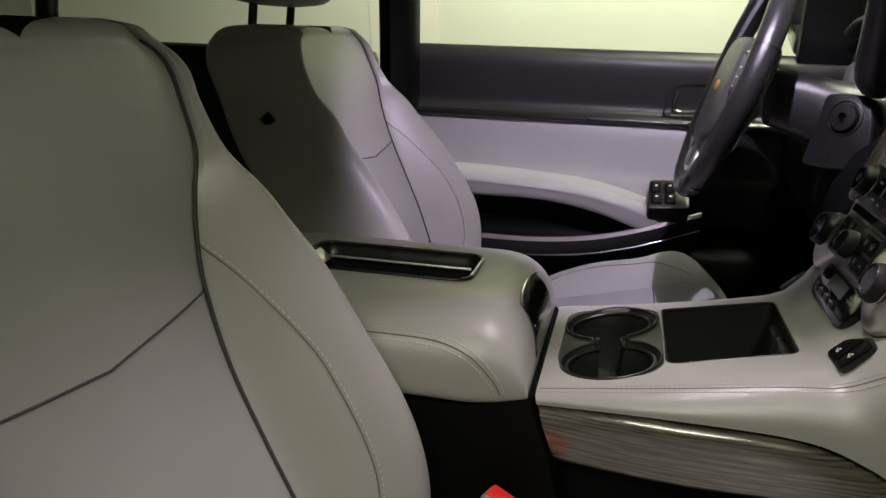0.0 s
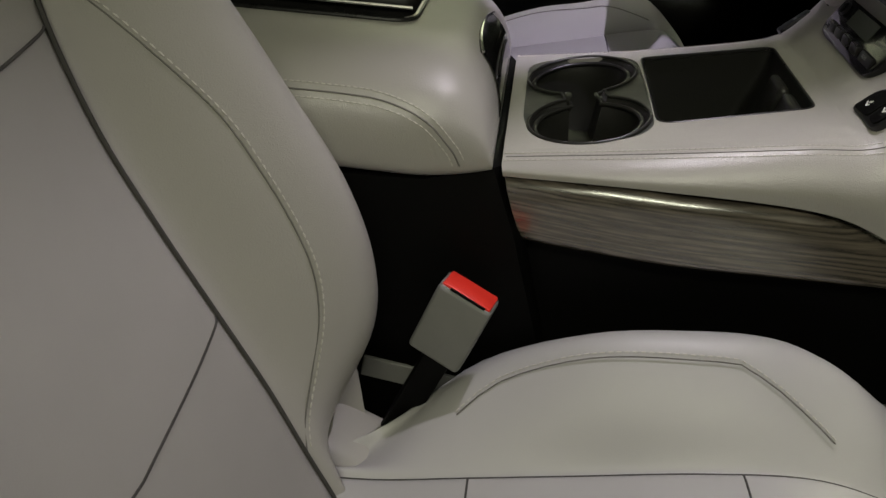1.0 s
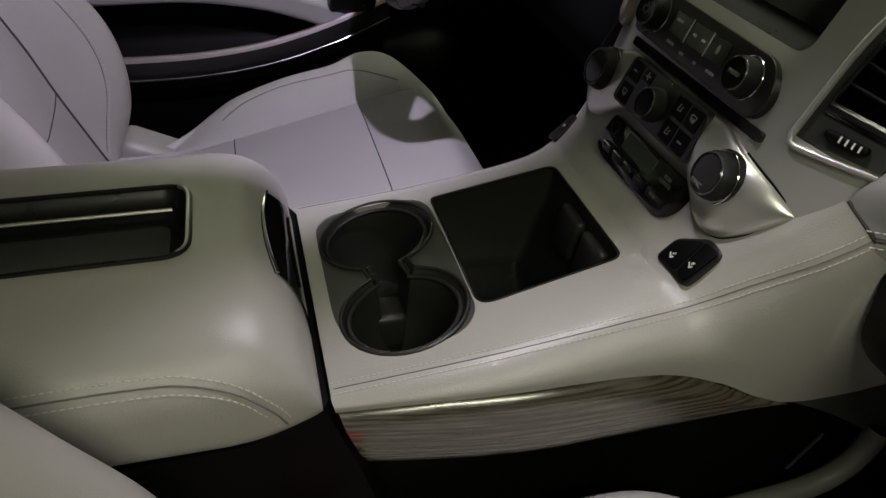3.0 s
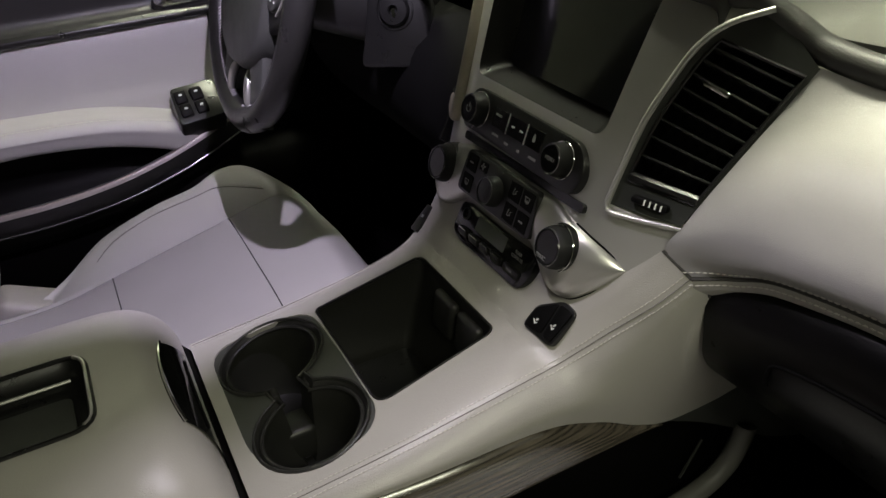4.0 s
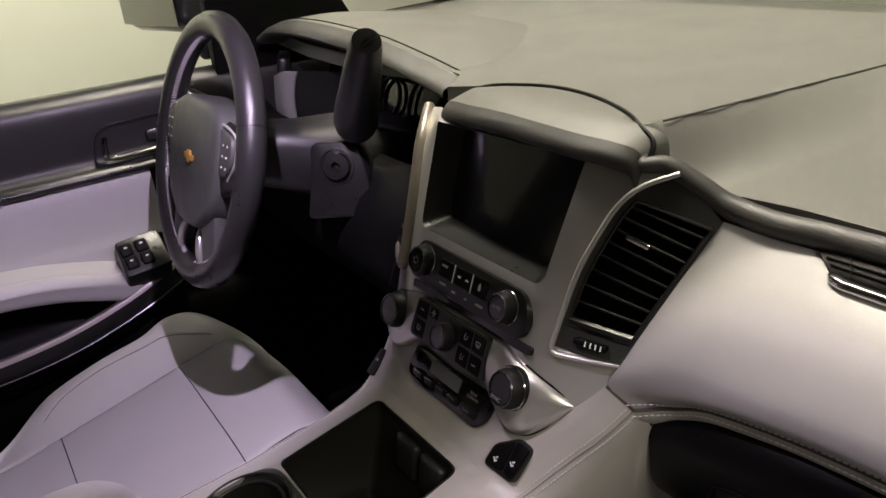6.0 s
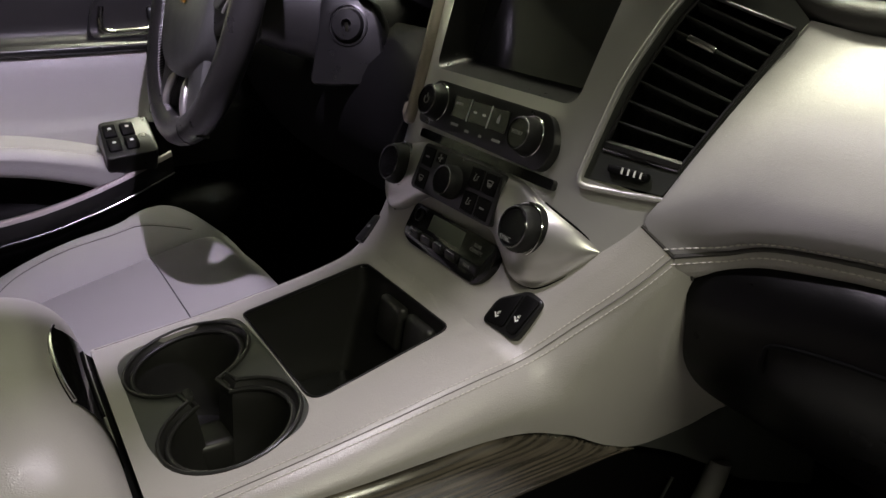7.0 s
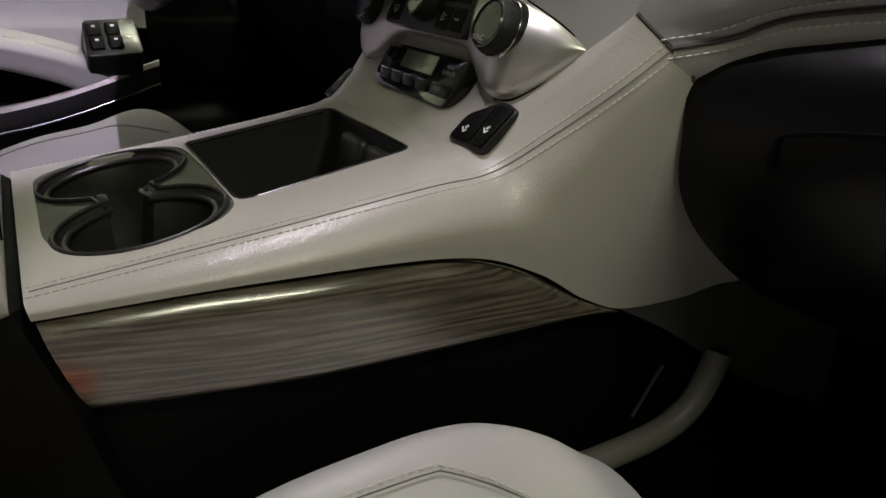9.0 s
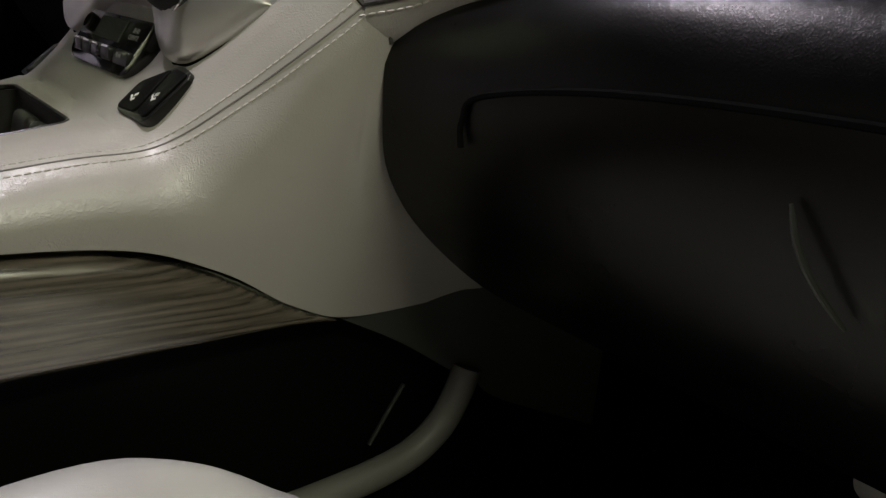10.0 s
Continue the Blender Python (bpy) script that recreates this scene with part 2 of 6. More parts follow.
DOOR_PAD = material("charcoal_door_vinyl", (0.022, 0.021, 0.022), 0.42, scale=20, bump=0.15, bump_scale=620, kind="leather")
DASH_TOP = material("dark_grained_vinyl", (0.115, 0.115, 0.104), 0.42, scale=12, bump=0.28, bump_scale=520, kind="leather")
WHEEL_LEATHER = material("worn_black_leather", (0.018, 0.0175, 0.0175), 0.31, scale=26, bump=0.28, bump_scale=700, kind="leather", rough_var=0.09)
GREY_BLACK = material("charcoal_plastic", (0.010, 0.0097, 0.010), 0.42, scale=60, bump=0.2, bump_scale=1500)
BLACK = material("black_plastic", (0.0028, 0.0027, 0.0027), 0.5, scale=60, bump=0.25, bump_scale=1500, spec=0.10)
BLACK_SATIN = material("satin_black_plastic", (0.009, 0.009, 0.009), 0.3, scale=60)
BODY_BLACK = material("dark_grained_plastic", (0.0026, 0.0024, 0.0023), 0.55, scale=60, bump=0.3, bump_scale=1300, spec=0.10)
SOFT_BLACK = material("rubber", (0.020, 0.020, 0.018), 0.38, scale=60, bump=0.2, bump_scale=900)
CUP_PANEL = material("dark_satin_panel", (0.055, 0.058, 0.053), 0.42, metal=0.0, scale=50, bump=0.1, bump_scale=1500)
GLOSS = material("gloss_black", (0.008, 0.008, 0.008), 0.09, scale=30, rough_var=0.02)
SCREEN = material("screen_glass", (0.026, 0.027, 0.029), 0.07, scale=8, rough_var=0.03)
SILVER = material("satin_silver", (0.55, 0.545, 0.52), 0.34, colour2=(0.53, 0.525, 0.50), metal=0.6, scale=35, rough_var=0.015)
BRIGHT_SILVER = material("bright_satin_silver", (0.62, 0.61, 0.58), 0.32, colour2=(0.60, 0.59, 0.56), metal=0.85, scale=35, rough_var=0.02)
CHROME = material("chrome", (0.75, 0.75, 0.73), 0.12, metal=1.0, scale=40, rough_var=0.05)
WARM_CHROME = material("brushed_edge_trim", (0.34, 0.30, 0.255), 0.36, metal=0.7, scale=40, rough_var=0.05)
WOOD = wood_material("open_pore_wood")
WHEEL_THREAD = material("wheel_thread", (0.42, 0.40, 0.41), 0.5, scale=200)
THREAD = material("pale_thread", (0.60, 0.58, 0.53), 0.5, scale=200)
CREASE = material("seam_crease", (0.17, 0.162, 0.15), 0.7, scale=200)
# takes up almost no light: stands in for shade under the dash and in gaps
SHADE_BLACK = material("shade_black", (0.0035, 0.0035, 0.0035), 0.9, scale=60, spec=0.05)
LCD_GLASS = material("blank_display_glass", (0.085, 0.098, 0.076), 0.12, scale=30, rough_var=0.02)
VENT_FACE = material("satin_charcoal", (0.035, 0.037, 0.034), 0.34, scale=60)
DARK_THREAD = material("dark_piping", (0.05, 0.047, 0.044), 0.7, scale=200)
MARK = material("white_print", (0.75, 0.75, 0.72), 0.5, scale=80)
DIM_MARK = material("grey_print", (0.30, 0.30, 0.29), 0.5, scale=80)
RED = material("red_plastic", (0.80, 0.035, 0.02), 0.4, scale=60)
BUCKLE_GREY = material("buckle_plastic", (0.20, 0.20, 0.19), 0.5, scale=60, bump=0.1, bump_scale=1500)
# the pad's vinyl again, darkened for the shaded front of lips and roll
ROLL = material("shaded_pad_vinyl", (0.046, 0.045, 0.043), 0.52, scale=20, bump=0.3, bump_scale=520, kind="leather", spec=0.4)
RIBBED = material("ribbed_rubber", (0.010, 0.010, 0.010), 0.55, scale=60, spec=0.3)
POCKET_SATIN = material("rosy_satin_trim", (0.30, 0.27, 0.265), 0.42, metal=0.5, scale=40)
HUB = material("charcoal_pad", (0.056, 0.058, 0.055), 0.42, scale=60, bump=0.15, bump_scale=1400)
DARK_CHROME = material("dark_satin_metal", (0.22, 0.22, 0.23), 0.24, metal=0.9, scale=40)
GOLD = material("gold_badge", (0.75, 0.42, 0.10), 0.35, metal=0.7, scale=60)
POCKET = material("dark_grey_plastic", (0.1800, 0.1764, 0.1620), 0.45, scale=60, bump=0.15, bump_scale=1500)
CARPET = material("black_carpet", (0.024, 0.022, 0.020), 0.95, scale=80, bump=1.0, bump_scale=900)
# lining out of view, its grey set dark so that less light bounces down
HEADLINER = material("roof_lining", (0.15, 0.145, 0.14), 0.9, scale=60, bump=0.3, bump_scale=1200)
# for unseen walls and ceiling, darkened so that they bounce less light
DIM_UNSEEN_WALL = material("dim_unseen_wall", (0.20, 0.20, 0.18), 0.8, scale=3, bump=0.1, bump_scale=120)
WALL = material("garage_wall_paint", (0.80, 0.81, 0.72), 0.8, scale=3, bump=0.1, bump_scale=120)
CONCRETE = material("garage_concrete", (0.35, 0.34, 0.31), 0.8, scale=6, bump=0.4, bump_scale=90)
PAINT = material("dark_car_paint", (0.03, 0.03, 0.032), 0.25, scale=20, coat=0.8)
GLASS = glass_material("window_glass")

# ---- garage and car shell ----
def wall(name, size, at, mat, label):
    bm = bmesh.new()
    box(bm, size, Matrix.Translation(at))
    return tagged(part(name, bm, mat, None, smooth=False), label, "wall", kind="structure")


wall("wall_north", (9.0, 0.2, 3.2), (0, 4.1, 1.0), WALL, "cream painted garage wall beyond the driver side")
wall("wall_south", (9.0, 0.2, 3.2), (0, -4.1, 1.0), DIM_UNSEEN_WALL, "unseen garage wall beyond the open passenger side, darkened to cut bounced light")
wall("wall_east", (0.2, 8.0, 3.2), (4.1, 0, 1.0), WALL, "cream painted garage wall before the windscreen")
wall("wall_west", (0.2, 8.0, 3.2), (-4.4, 0, 1.0), DIM_UNSEEN_WALL, "unseen garage wall behind the car, darkened to cut bounced light")
tagged(wall("ceiling", (9.0, 8.4, 0.2), (0, 0, 2.5), DIM_UNSEEN_WALL, "unseen garage ceiling, darkened to cut bounced light"), category="ceiling")
tagged(wall("ground", (9.0, 8.4, 0.2), (0, 0, -0.65), CONCRETE, "grey concrete garage floor under the car"), category="ground")

bm = bmesh.new()
box(bm, (2.6, 1.62, 0.06), Matrix.Translation((-0.85, 0, -0.03)))
box(bm, (0.06, 1.62, 0.62), Matrix.Translation((0.50, 0, 0.28)))
tagged(part("floor", bm, CARPET), "black carpeted car floor and footwell", "floor", kind="structure")
bm = bmesh.new()
add_grid(bm, smooth_grid([[V(x, y, 1.17 + 0.05 * (1 - (y / 0.62) ** 2) - (0.05 if x > 0 else 0)) for y in (-0.62, -0.3, 0, 0.3, 0.62)] for x in (0.12, -0.3, -0.9, -1.5, -2.1)], 4, 4))
bmesh.ops.recalc_face_normals(bm, faces=bm.faces)
bmesh.ops.solidify(bm, geom=list(bm.faces), thickness=0.04)
tagged(part("ceiling_lining", bm, HEADLINER), "unseen car roof lining, darkened to keep the cabin shade deep", "roof lining", kind="structure")
bm = bmesh.new()
box(bm, (0.06, 1.5, 1.25), Matrix.Translation((-2.15, 0, 0.55)))
tagged(part("wall_rear_hatch", bm, BLACK), "dark rear end of the car cabin", "car body", kind="structure")


def pillar(name, path, r, label):
    bm = bmesh.new()
    tube(bm, smooth_line(path, 6), r, 10, flat=0.6)
    return tagged(part(name, bm, BLACK), label, "pillar", kind="structure")


for s, side in ((1, "driver"), (-1, "passenger")):
    pillar("trim_windscreen_pillar", [(0.62, 0.80 * s, 0.80), (0.36, 0.74 * s, 1.0), (0.1, 0.66 * s, 1.16)], 0.045, "black windscreen pillar trim on the %s side" % side)
    pillar("trim_roof_rail", [(0.1, 0.66 * s, 1.16), (-0.6, 0.65 * s, 1.19), (-2.1, 0.64 * s, 1.18)], 0.04, "dark roof rail over the %s doors" % side)
    if s > 0:
        pillar("trim_centre_pillar", [(-0.69, 0.78 * s, 0.1), (-0.685, 0.79 * s, 0.5), (-0.68, 0.77 * s, 0.8), (-0.66, 0.66 * s, 1.18)], 0.065, "black centre pillar trim behind the driver door")
    pillar("trim_rear_pillar", [(-1.9, 0.78 * s, 0.1), (-1.9, 0.79 * s, 0.7), (-1.9, 0.66 * s, 1.18)], 0.09, "dark rear pillar trim")


def pane(name, corners, label):
    bm = bmesh.new()
    f = bm.faces.new([bm.verts.new(c) for c in corners])
    n = (Vector(corners[1]) - Vector(corners[0])).cross(Vector(corners[2]) - Vector(corners[1])).normalized() * 0.004
    geom = bmesh.ops.extrude_face_region(bm, geom=[f])["geom"]
    bmesh.ops.translate(bm, vec=n, verts=[g for g in geom if isinstance(g, bmesh.types.BMVert)])
    ob = tagged(part(name, bm, GLASS, smooth=False), label, "window", kind="structure")
    ob.visible_shadow = False
    return ob


pane("window_1", [(-0.61, 0.835, 0.74), (0.32, 0.835, 0.74), (0.14, 0.67, 1.15), (-0.6, 0.67, 1.17)], "clear glass of the driver door window")
pane("window_2", [(0.68, -0.76, 0.80), (0.68, 0.76, 0.80), (0.12, 0.62, 1.18), (0.12, -0.62, 1.18)], "clear raked windscreen over the dashboard")
pane("window_3", [(-1.8, 0.835, 0.74), (-0.76, 0.835, 0.74), (-0.74, 0.67, 1.16), (-1.8, 0.67, 1.16)], "clear glass of the rear door window")

# rear door and rear bench, seen between the front seats
bm = bmesh.new()
box(bm, (1.1, 0.07, 0.74), Matrix.Translation((-1.30, 0.835, 0.38)), 0.02)
tagged(part("door_2", bm, BLACK_LEATHER), "black rear door lining below its window", "door", kind="structure")
bench = thing("rear_bench_seat", (-1.5, 0, 0), "grey leather rear bench seat behind the front seats", "seat")
bm = bmesh.new()
box(bm, (0.5, 1.2, 0.2), Matrix.Translation((-1.35, 0, 0.26)), 0.05, 4)
part("seat", bm, LEATHER, bench)
bm = bmesh.new()
box(bm, (0.16, 1.2, 0.62), pose(-1.62, 0, 0.6, 0, -14, 0), 0.05, 4)
part("backrest", bm, LEATHER, bench)
bm = bmesh.new()
box(bm, (0.4, 1.1, 0.16), Matrix.Translation((-1.4, 0, 0.08)), 0.01)
part("base", bm, BLACK, bench)


# ---- front seats ----
def front_seat(name, side, dx, dz, label):
    """side: -1 passenger, 1 driver; u runs from the seat's centre towards the console."""
    y0, inn = 0.425 * side, -side
    seat = thing(name, (-0.25 + dx, y0, 0.0), label, "car seat", "front seats")

    # backrest: rings of (across, forward) at heights up the back; the seam runs out to the edge below the shoulder
    table = [(0.215, 0.215, 0.130, -0.055), (0.25, 0.225, 0.130, -0.038), (0.30, 0.236, 0.130, 0.008), (0.36, 0.243, 0.130, 0.054), (0.42, 0.246, 0.129, 0.080),
             (0.48, 0.246, 0.128, 0.088), (0.54, 0.240, 0.127, 0.081), (0.60, 0.232, 0.128, 0.065), (0.64, 0.214, 0.135, 0.049), (0.67, 0.195, 0.146, 0.038),
             (0.70, 0.177, 0.160, 0.018), (0.735, 0.166, 0.155, 0.010), (0.76, 0.158, 0.148, 0.010), (0.774, 0.145, 0.135, 0.008), (0.784, 0.125, 0.115, 0.006)]

    def back_ring(z, w, us, b):
        t = (z - 0.25) / 0.55
        x = -0.402 - 0.30 * (z - 0.31) - 0.025 * math.sin(max(0, t) * math.pi) + dx
        if side < 0:
            x += 0.022 * min(1.0, max(0.0, (0.56 - z) / 0.18))
            w += float(np.interp(z, (0.215, 0.32, 0.50, 0.60, 0.70), (0.004, 0.011, 0.010, 0.006, 0.0)))
        B, k = w - us, 1 - 0.25 * max(0.0, (t - 0.86) / 0.14)
        if side > 0:
            x -= 0.035 + 0.19 * max(0.0, z - 0.5)
            k *= float(np.interp(z, (0.3, 0.5, 0.76), (0.62, 0.66, 1.25)))
        pts = [(0, 0.004), (us * 0.54, 0.003), (us * 0.91, 0.0), (us, -0.003), (us + 0.1 * B, 0.004), (us + 0.3 * B, b * 0.55), (us + 0.55 * B, b * 0.96), (us + 0.76 * B, b * 0.98), (us + 0.93 * B, b * 0.62), (w, b * 0.1), (w - 0.002, -0.06 * k), (w - 0.02, -0.13 * k), (0.62 * w, -0.155 * k), (0.3 * w, -0.16 * k), (0, -0.16 * k)]
        return x, pts

    rows_in, rows_out = [], []
    for z, *more in table:
        x, pts = back_ring(z, *more)
        drop = 0.0
        rows_in.append([V(x + d, y0 + inn * u, z + drop) for u, d in pts])
        rows_out.append([V(x + d, y0 - inn * u, z + drop) for u, d in pts])
    # close the crown
    for rows in (rows_in, rows_out):
        last = rows[-1]
        mid = sum(last, V(0, 0, 0)) / len(last)
        rows.append([mid + (p - mid) * 0.8 + V(0, 0, 0.008) for p in last])
        rows.append([mid + (p - mid) * 0.35 + V(0, 0, 0.012) for p in last])
    fine_in, fine_out = smooth_grid(rows_in, 5, 4), smooth_grid(rows_out, 5, 4)
    # slide the insert's rows along its surface, so that the seams dip towards the middle
    for g in (fine_in, fine_out):
        for j in range(12):
            line = [r[j] for r in g]
            for i in range(8, 47):
                across = abs(line[i].y - y0) / abs(g[i][12].y - y0)
                k = i - 1.1 * (1 - across) * math.exp(-((i - 30) / 11) ** 4)
                a = int(k)
                g[i][j] = line[a].lerp(line[a + 1], k - a)

    def piece(pname, cols, mat, parent, both=True, rows=(0, None), plabel="", grids=None):
        bm = bmesh.new()
        for g in grids or ((fine_in, fine_out) if both else (fine_in,)):
            sub = [r[cols[0]:cols[1] + 1] for r in g[rows[0]:rows[1]]]
            add_grid(bm, sub)
        return part(pname, bm, mat, parent, plabel, sharp=60)

    # insert split in an upper and a lower panel by a seam that dips to the middle
    split = 35
    backrest = piece("backrest", (12, 56), LEATHER, seat, grids=(fine_in,))
    piece("outer_bolster", (12, 56), LEATHER, seat, grids=(fine_out,))
    piece("upper_insert", (0, 12), LEATHER, seat, rows=(split, None))
    piece("lower_insert", (0, 12), PERFORATED, seat, rows=(0, split + 1))
    # dark welt along the insert, and the welt along the bolster's outer edge
    for g in (fine_in, fine_out):
        bm = bmesh.new()
        tube(bm, [r[12] + V(0.0012, 0, 0) for r in g[2:70]], 0.0016, 6)
        part("welt", bm, DARK_THREAD, seat, "dark sunken seam beside the insert")
    for row in (split, 20):
        bm = bmesh.new()
        tube(bm, [p + V(0.0004, 0, 0) for p in reversed(fine_in[row][0:13])] + [p + V(0.0004, 0, 0) for p in fine_out[row][1:13]], 0.0009, 6)
        part("cross_seam", bm, DARK_THREAD, seat)
    # curved stitched seam over the inner bolster
    for g in (fine_in, fine_out):
        seam, beside = [], []
        for row in range(47, 8, -1):
            line = g[row]
            u = float(np.interp(line[12].z, (0.305, 0.34, 0.38, 0.44, 0.49, 0.55, 0.6125, 0.635), (0.131, 0.151, 0.167, 0.175, 0.174, 0.168, 0.146, 0.133)))
            for c0 in range(11, 30):
                ua, ub = abs(line[c0].y - y0), abs(line[c0 + 1].y - y0)
                if ua <= u <= ub and 0.30 < line[12].z < 0.64:
                    seam.append(line[c0].lerp(line[c0 + 1], (u - ua) / max(ub - ua, 1e-6)))
                    nrm = (line[c0 + 1] - line[c0]).cross(g[row + 1][c0] - line[c0]).normalized()
                    nrm = nrm if nrm.x > 0 else -nrm
                    beside.append(seam[-1] + (line[c0 + 1] - line[c0]).normalized() * 0.0036 + nrm * 0.0007)
                    break
        seam = smooth_line(seam[::3] + seam[-1:], 4)
        bm = bmesh.new()
        tube(bm, seam, 0.0006, 5)
        part("bolster_seam", bm, CREASE, seat)
        stitches("stitching", smooth_line(beside[::3] + beside[-1:], 4), THREAD, seat, 0.006, 0.004, 0.0008)

    # cushion: rings across at stations along x
    def cushion_row(x):
        t = (x + 0.42) / (0.45 + (0.03 if side > 0 else 0.035))
        z0 = 0.262 + 0.085 * min(1, max(0, (t - 0.12) / 0.75)) + dz
        front = max(0.0, (t - 0.86) / 0.14) if side > 0 else max(0.0, (t - 0.68) / 0.32)
        b = (0.040 if side > 0 else 0.068) * min(1, max(-2.0, (t - 0.19) * 4.5)) * (1 - (0.32 if side > 0 else 0.22) * max(0, t) - (0.6 * max(0, t - 0.62) if side < 0 else 0))
        z0 -= 0.045 * front * front
        z0 -= 0.006
        half = [(0, 0.0), (0.08, 0.0), (0.136, -0.001), (0.144, -0.005), (0.152, 0.0), (0.178, b * 0.55), (0.21, b), (0.232, b * 0.9), (0.25, b * 0.3), (0.256, -0.04), (0.250, -0.10), (0.22, -0.16)]
        k = 1.06 - 0.06 * front * front
        pinch = min(1, max(0, (-0.312 - x) / 0.045))
        half = [(u if u < 0.15 else 0.15 + (u - 0.15) * (1 - 0.8 * pinch), d) for u, d in half]
        return [(u * k, z0 + d) for u, d in half]

    long = 0.03 if side > 0 else 0.035
    xs = [-0.44, -0.40, -0.34, -0.27, -0.20 + long * 0.3, -0.13 + long * 0.6, -0.07 + long, -0.02 + long, 0.015 + long, 0.035 + long]
    def recede(x, u):
        return x - (0.045 if side < 0 else 0.075) * max(0, (x + 0.12) / 0.16) * (abs(u) / 0.25) ** 5

    c_in = [[V(recede(x, u) + dx, y0 + inn * u, z) for u, z in cushion_row(x)] for x in xs]
    c_out = [[V(recede(x, u) + dx, y0 - inn * u, z) for u, z in cushion_row(x)] for x in xs]
    for c in (c_in, c_out):
        f = [p + V(0.010, 0, -0.028) if j < 8 else p + V(0.008, 0, -0.012) for j, p in enumerate(c[-1])]
        c.append(f)
        c.append([V(p.x - 0.004, p.y, min(p.z, 0.24) - 0.02) for p in f])
        c.append([V(p.x - 0.04, p.y, 0.17) for p in f])
    q_in, q_out = smooth_grid(c_in, 5, 4), smooth_grid(c_out, 5, 4)
    piece("cushion_bolster", (12, 44), LEATHER_LIGHT, seat, grids=(q_in,))
    piece("cushion_bolster", (12, 44), LEATHER_LIGHT, seat, grids=(q_out,))
    bm = bmesh.new()
    for g in (q_in, q_out):
        add_grid(bm, [r[0:13] for r in g[0:28]])
    part("cushion", bm, LEATHER_LIGHT, seat, sharp=60)
    bm = bmesh.new()
    for g in (q_in, q_out):
        add_grid(bm, [r[0:13] for r in g[27:]])
    part("thigh_panel", bm, LEATHER_LIGHT, seat, sharp=60)
    for g in (q_in, q_out):
        bm = bmesh.new()
        tube(bm, [r[12] + V(0, 0, 0.0006) for r in g[0:48]], 0.0010, 6)
        part("cushion_welt", bm, DARK_THREAD, seat)
        crest = []
        for r in g[14:44]:
            x = r[16].x - dx
            u = float(np.interp(x, (-0.305, -0.285, -0.262, -0.235, -0.08, -0.055, -0.03, -0.012), (0.176, 0.200, 0.216, 0.219, 0.213, 0.201, 0.184, 0.172)))
            for a, b in zip(r[11:30], r[12:31]):
                ua, ub = abs(a.y - y0), abs(b.y - y0)
                if ua <= u <= ub and -0.31 < x < -0.008:
                    crest.append(a.lerp(b, (u - ua) / max(ub - ua, 1e-6)))
                    break
        stitches("cushion_stitching", [p + V(0, 0, 0.0012) for p in crest], THREAD, seat, 0.006, 0.004, 0.0006)
        bm = bmesh.new()
        tube(bm, [p - V(0, 0, 0.0002) + V(0, 0.004 * (1 if g is q_in else -1) * side, 0) for p in crest], 0.0006, 5)
        part("bolster_seam", bm, CREASE, seat)
    for row in (15, 27):
        bm = bmesh.new()
        tube(bm, [r for r in reversed(q_in[row][0:13])] + q_out[row][1:13], 0.0009, 6)
        part("cross_seam", bm, DARK_THREAD, seat)
    if side > 0:
        bm = bmesh.new()
        box(bm, (0.017, 0.004, 0.017), pose(-0.712, y0 + inn * 0.1990, 0.664, 0, 45, 0), 0.001, 1)
        part("side_tag", bm, BLACK, seat)
    # frame cover and base
    bm = bmesh.new()
    box(bm, (0.44, 0.44, 0.14), Matrix.Translation((-0.22 + dx, y0, 0.10)), 0.015)
    part("base", bm, BLACK, seat)
    for s in (-1, 1):
        bm = bmesh.new()
        box(bm, (0.125, 0.075, 0.09), pose(-0.392 + dx, y0 + s * 0.205, 0.212 + dz, 0, 26, 0), 0.016, 3)
        part("hinge_cover", bm, LEATHER, seat)
    # headrest on two posts
    hx = dx - (0.155 if side > 0 else 0.0)
    for s in (-1, 1):
        bm = bmesh.new()
        tube(bm, [(-0.585 + hx, y0 + s * 0.07, 0.76), (-0.575 + hx, y0 + s * 0.07, 0.86)], 0.007, 10)
        part("headrest_post", bm, BLACK_SATIN, seat)
    rings = []
    for k, (z, hw, fw, bk) in enumerate([(0.825, 0.06, 0.01, 0.02), (0.832, 0.115, 0.045, 0.045), (0.85, 0.135, 0.058, 0.05), (0.90, 0.142, 0.062, 0.05), (0.95, 0.135, 0.06, 0.045), (0.99, 0.11, 0.045, 0.03), (1.0, 0.05, 0.02, 0.0)]):
        ring = []
        for a in range(28):
            th = 2 * math.pi * a / 28
            cx, cy = math.cos(th), math.sin(th)
            px = abs(cx) ** 0.6 * (fw if cx > 0 else -bk)
            py = abs(cy) ** 0.55 * hw * (1 if cy > 0 else -1)
            ring.append(V(-0.565 + hx + px, y0 + py, z))
        rings.append(ring)
    cols = [smooth_line([r[a] for r in rings], 4) for a in range(28)]
    bm = bmesh.new()
    loft(bm, [[c[i] for c in cols] for i in range(len(cols[0]))])
    part("headrest", bm, LEATHER, seat)
    return seat


front_seat("passenger_seat", -1, 0.0, 0.0, "grey leather front passenger seat with dark welts and stitched bolsters")
driver_seat = front_seat("driver_seat", 1, -0.06, 0.042, "grey leather driver seat with dark welts, partly lit from above")

# seat belt buckle beside the passenger seat
buckle = thing("seat_belt_buckle", (-0.37, -0.185, 0.2), "grey seat belt buckle with red button on a black stalk", "seat belt buckle")
up = V(0.030, 0.002, 0.078).normalized()
mb = frame3((-0.2960, -0.190, 0.3545), (0.87, -0.26, -0.30), up)
bm = bmesh.new()
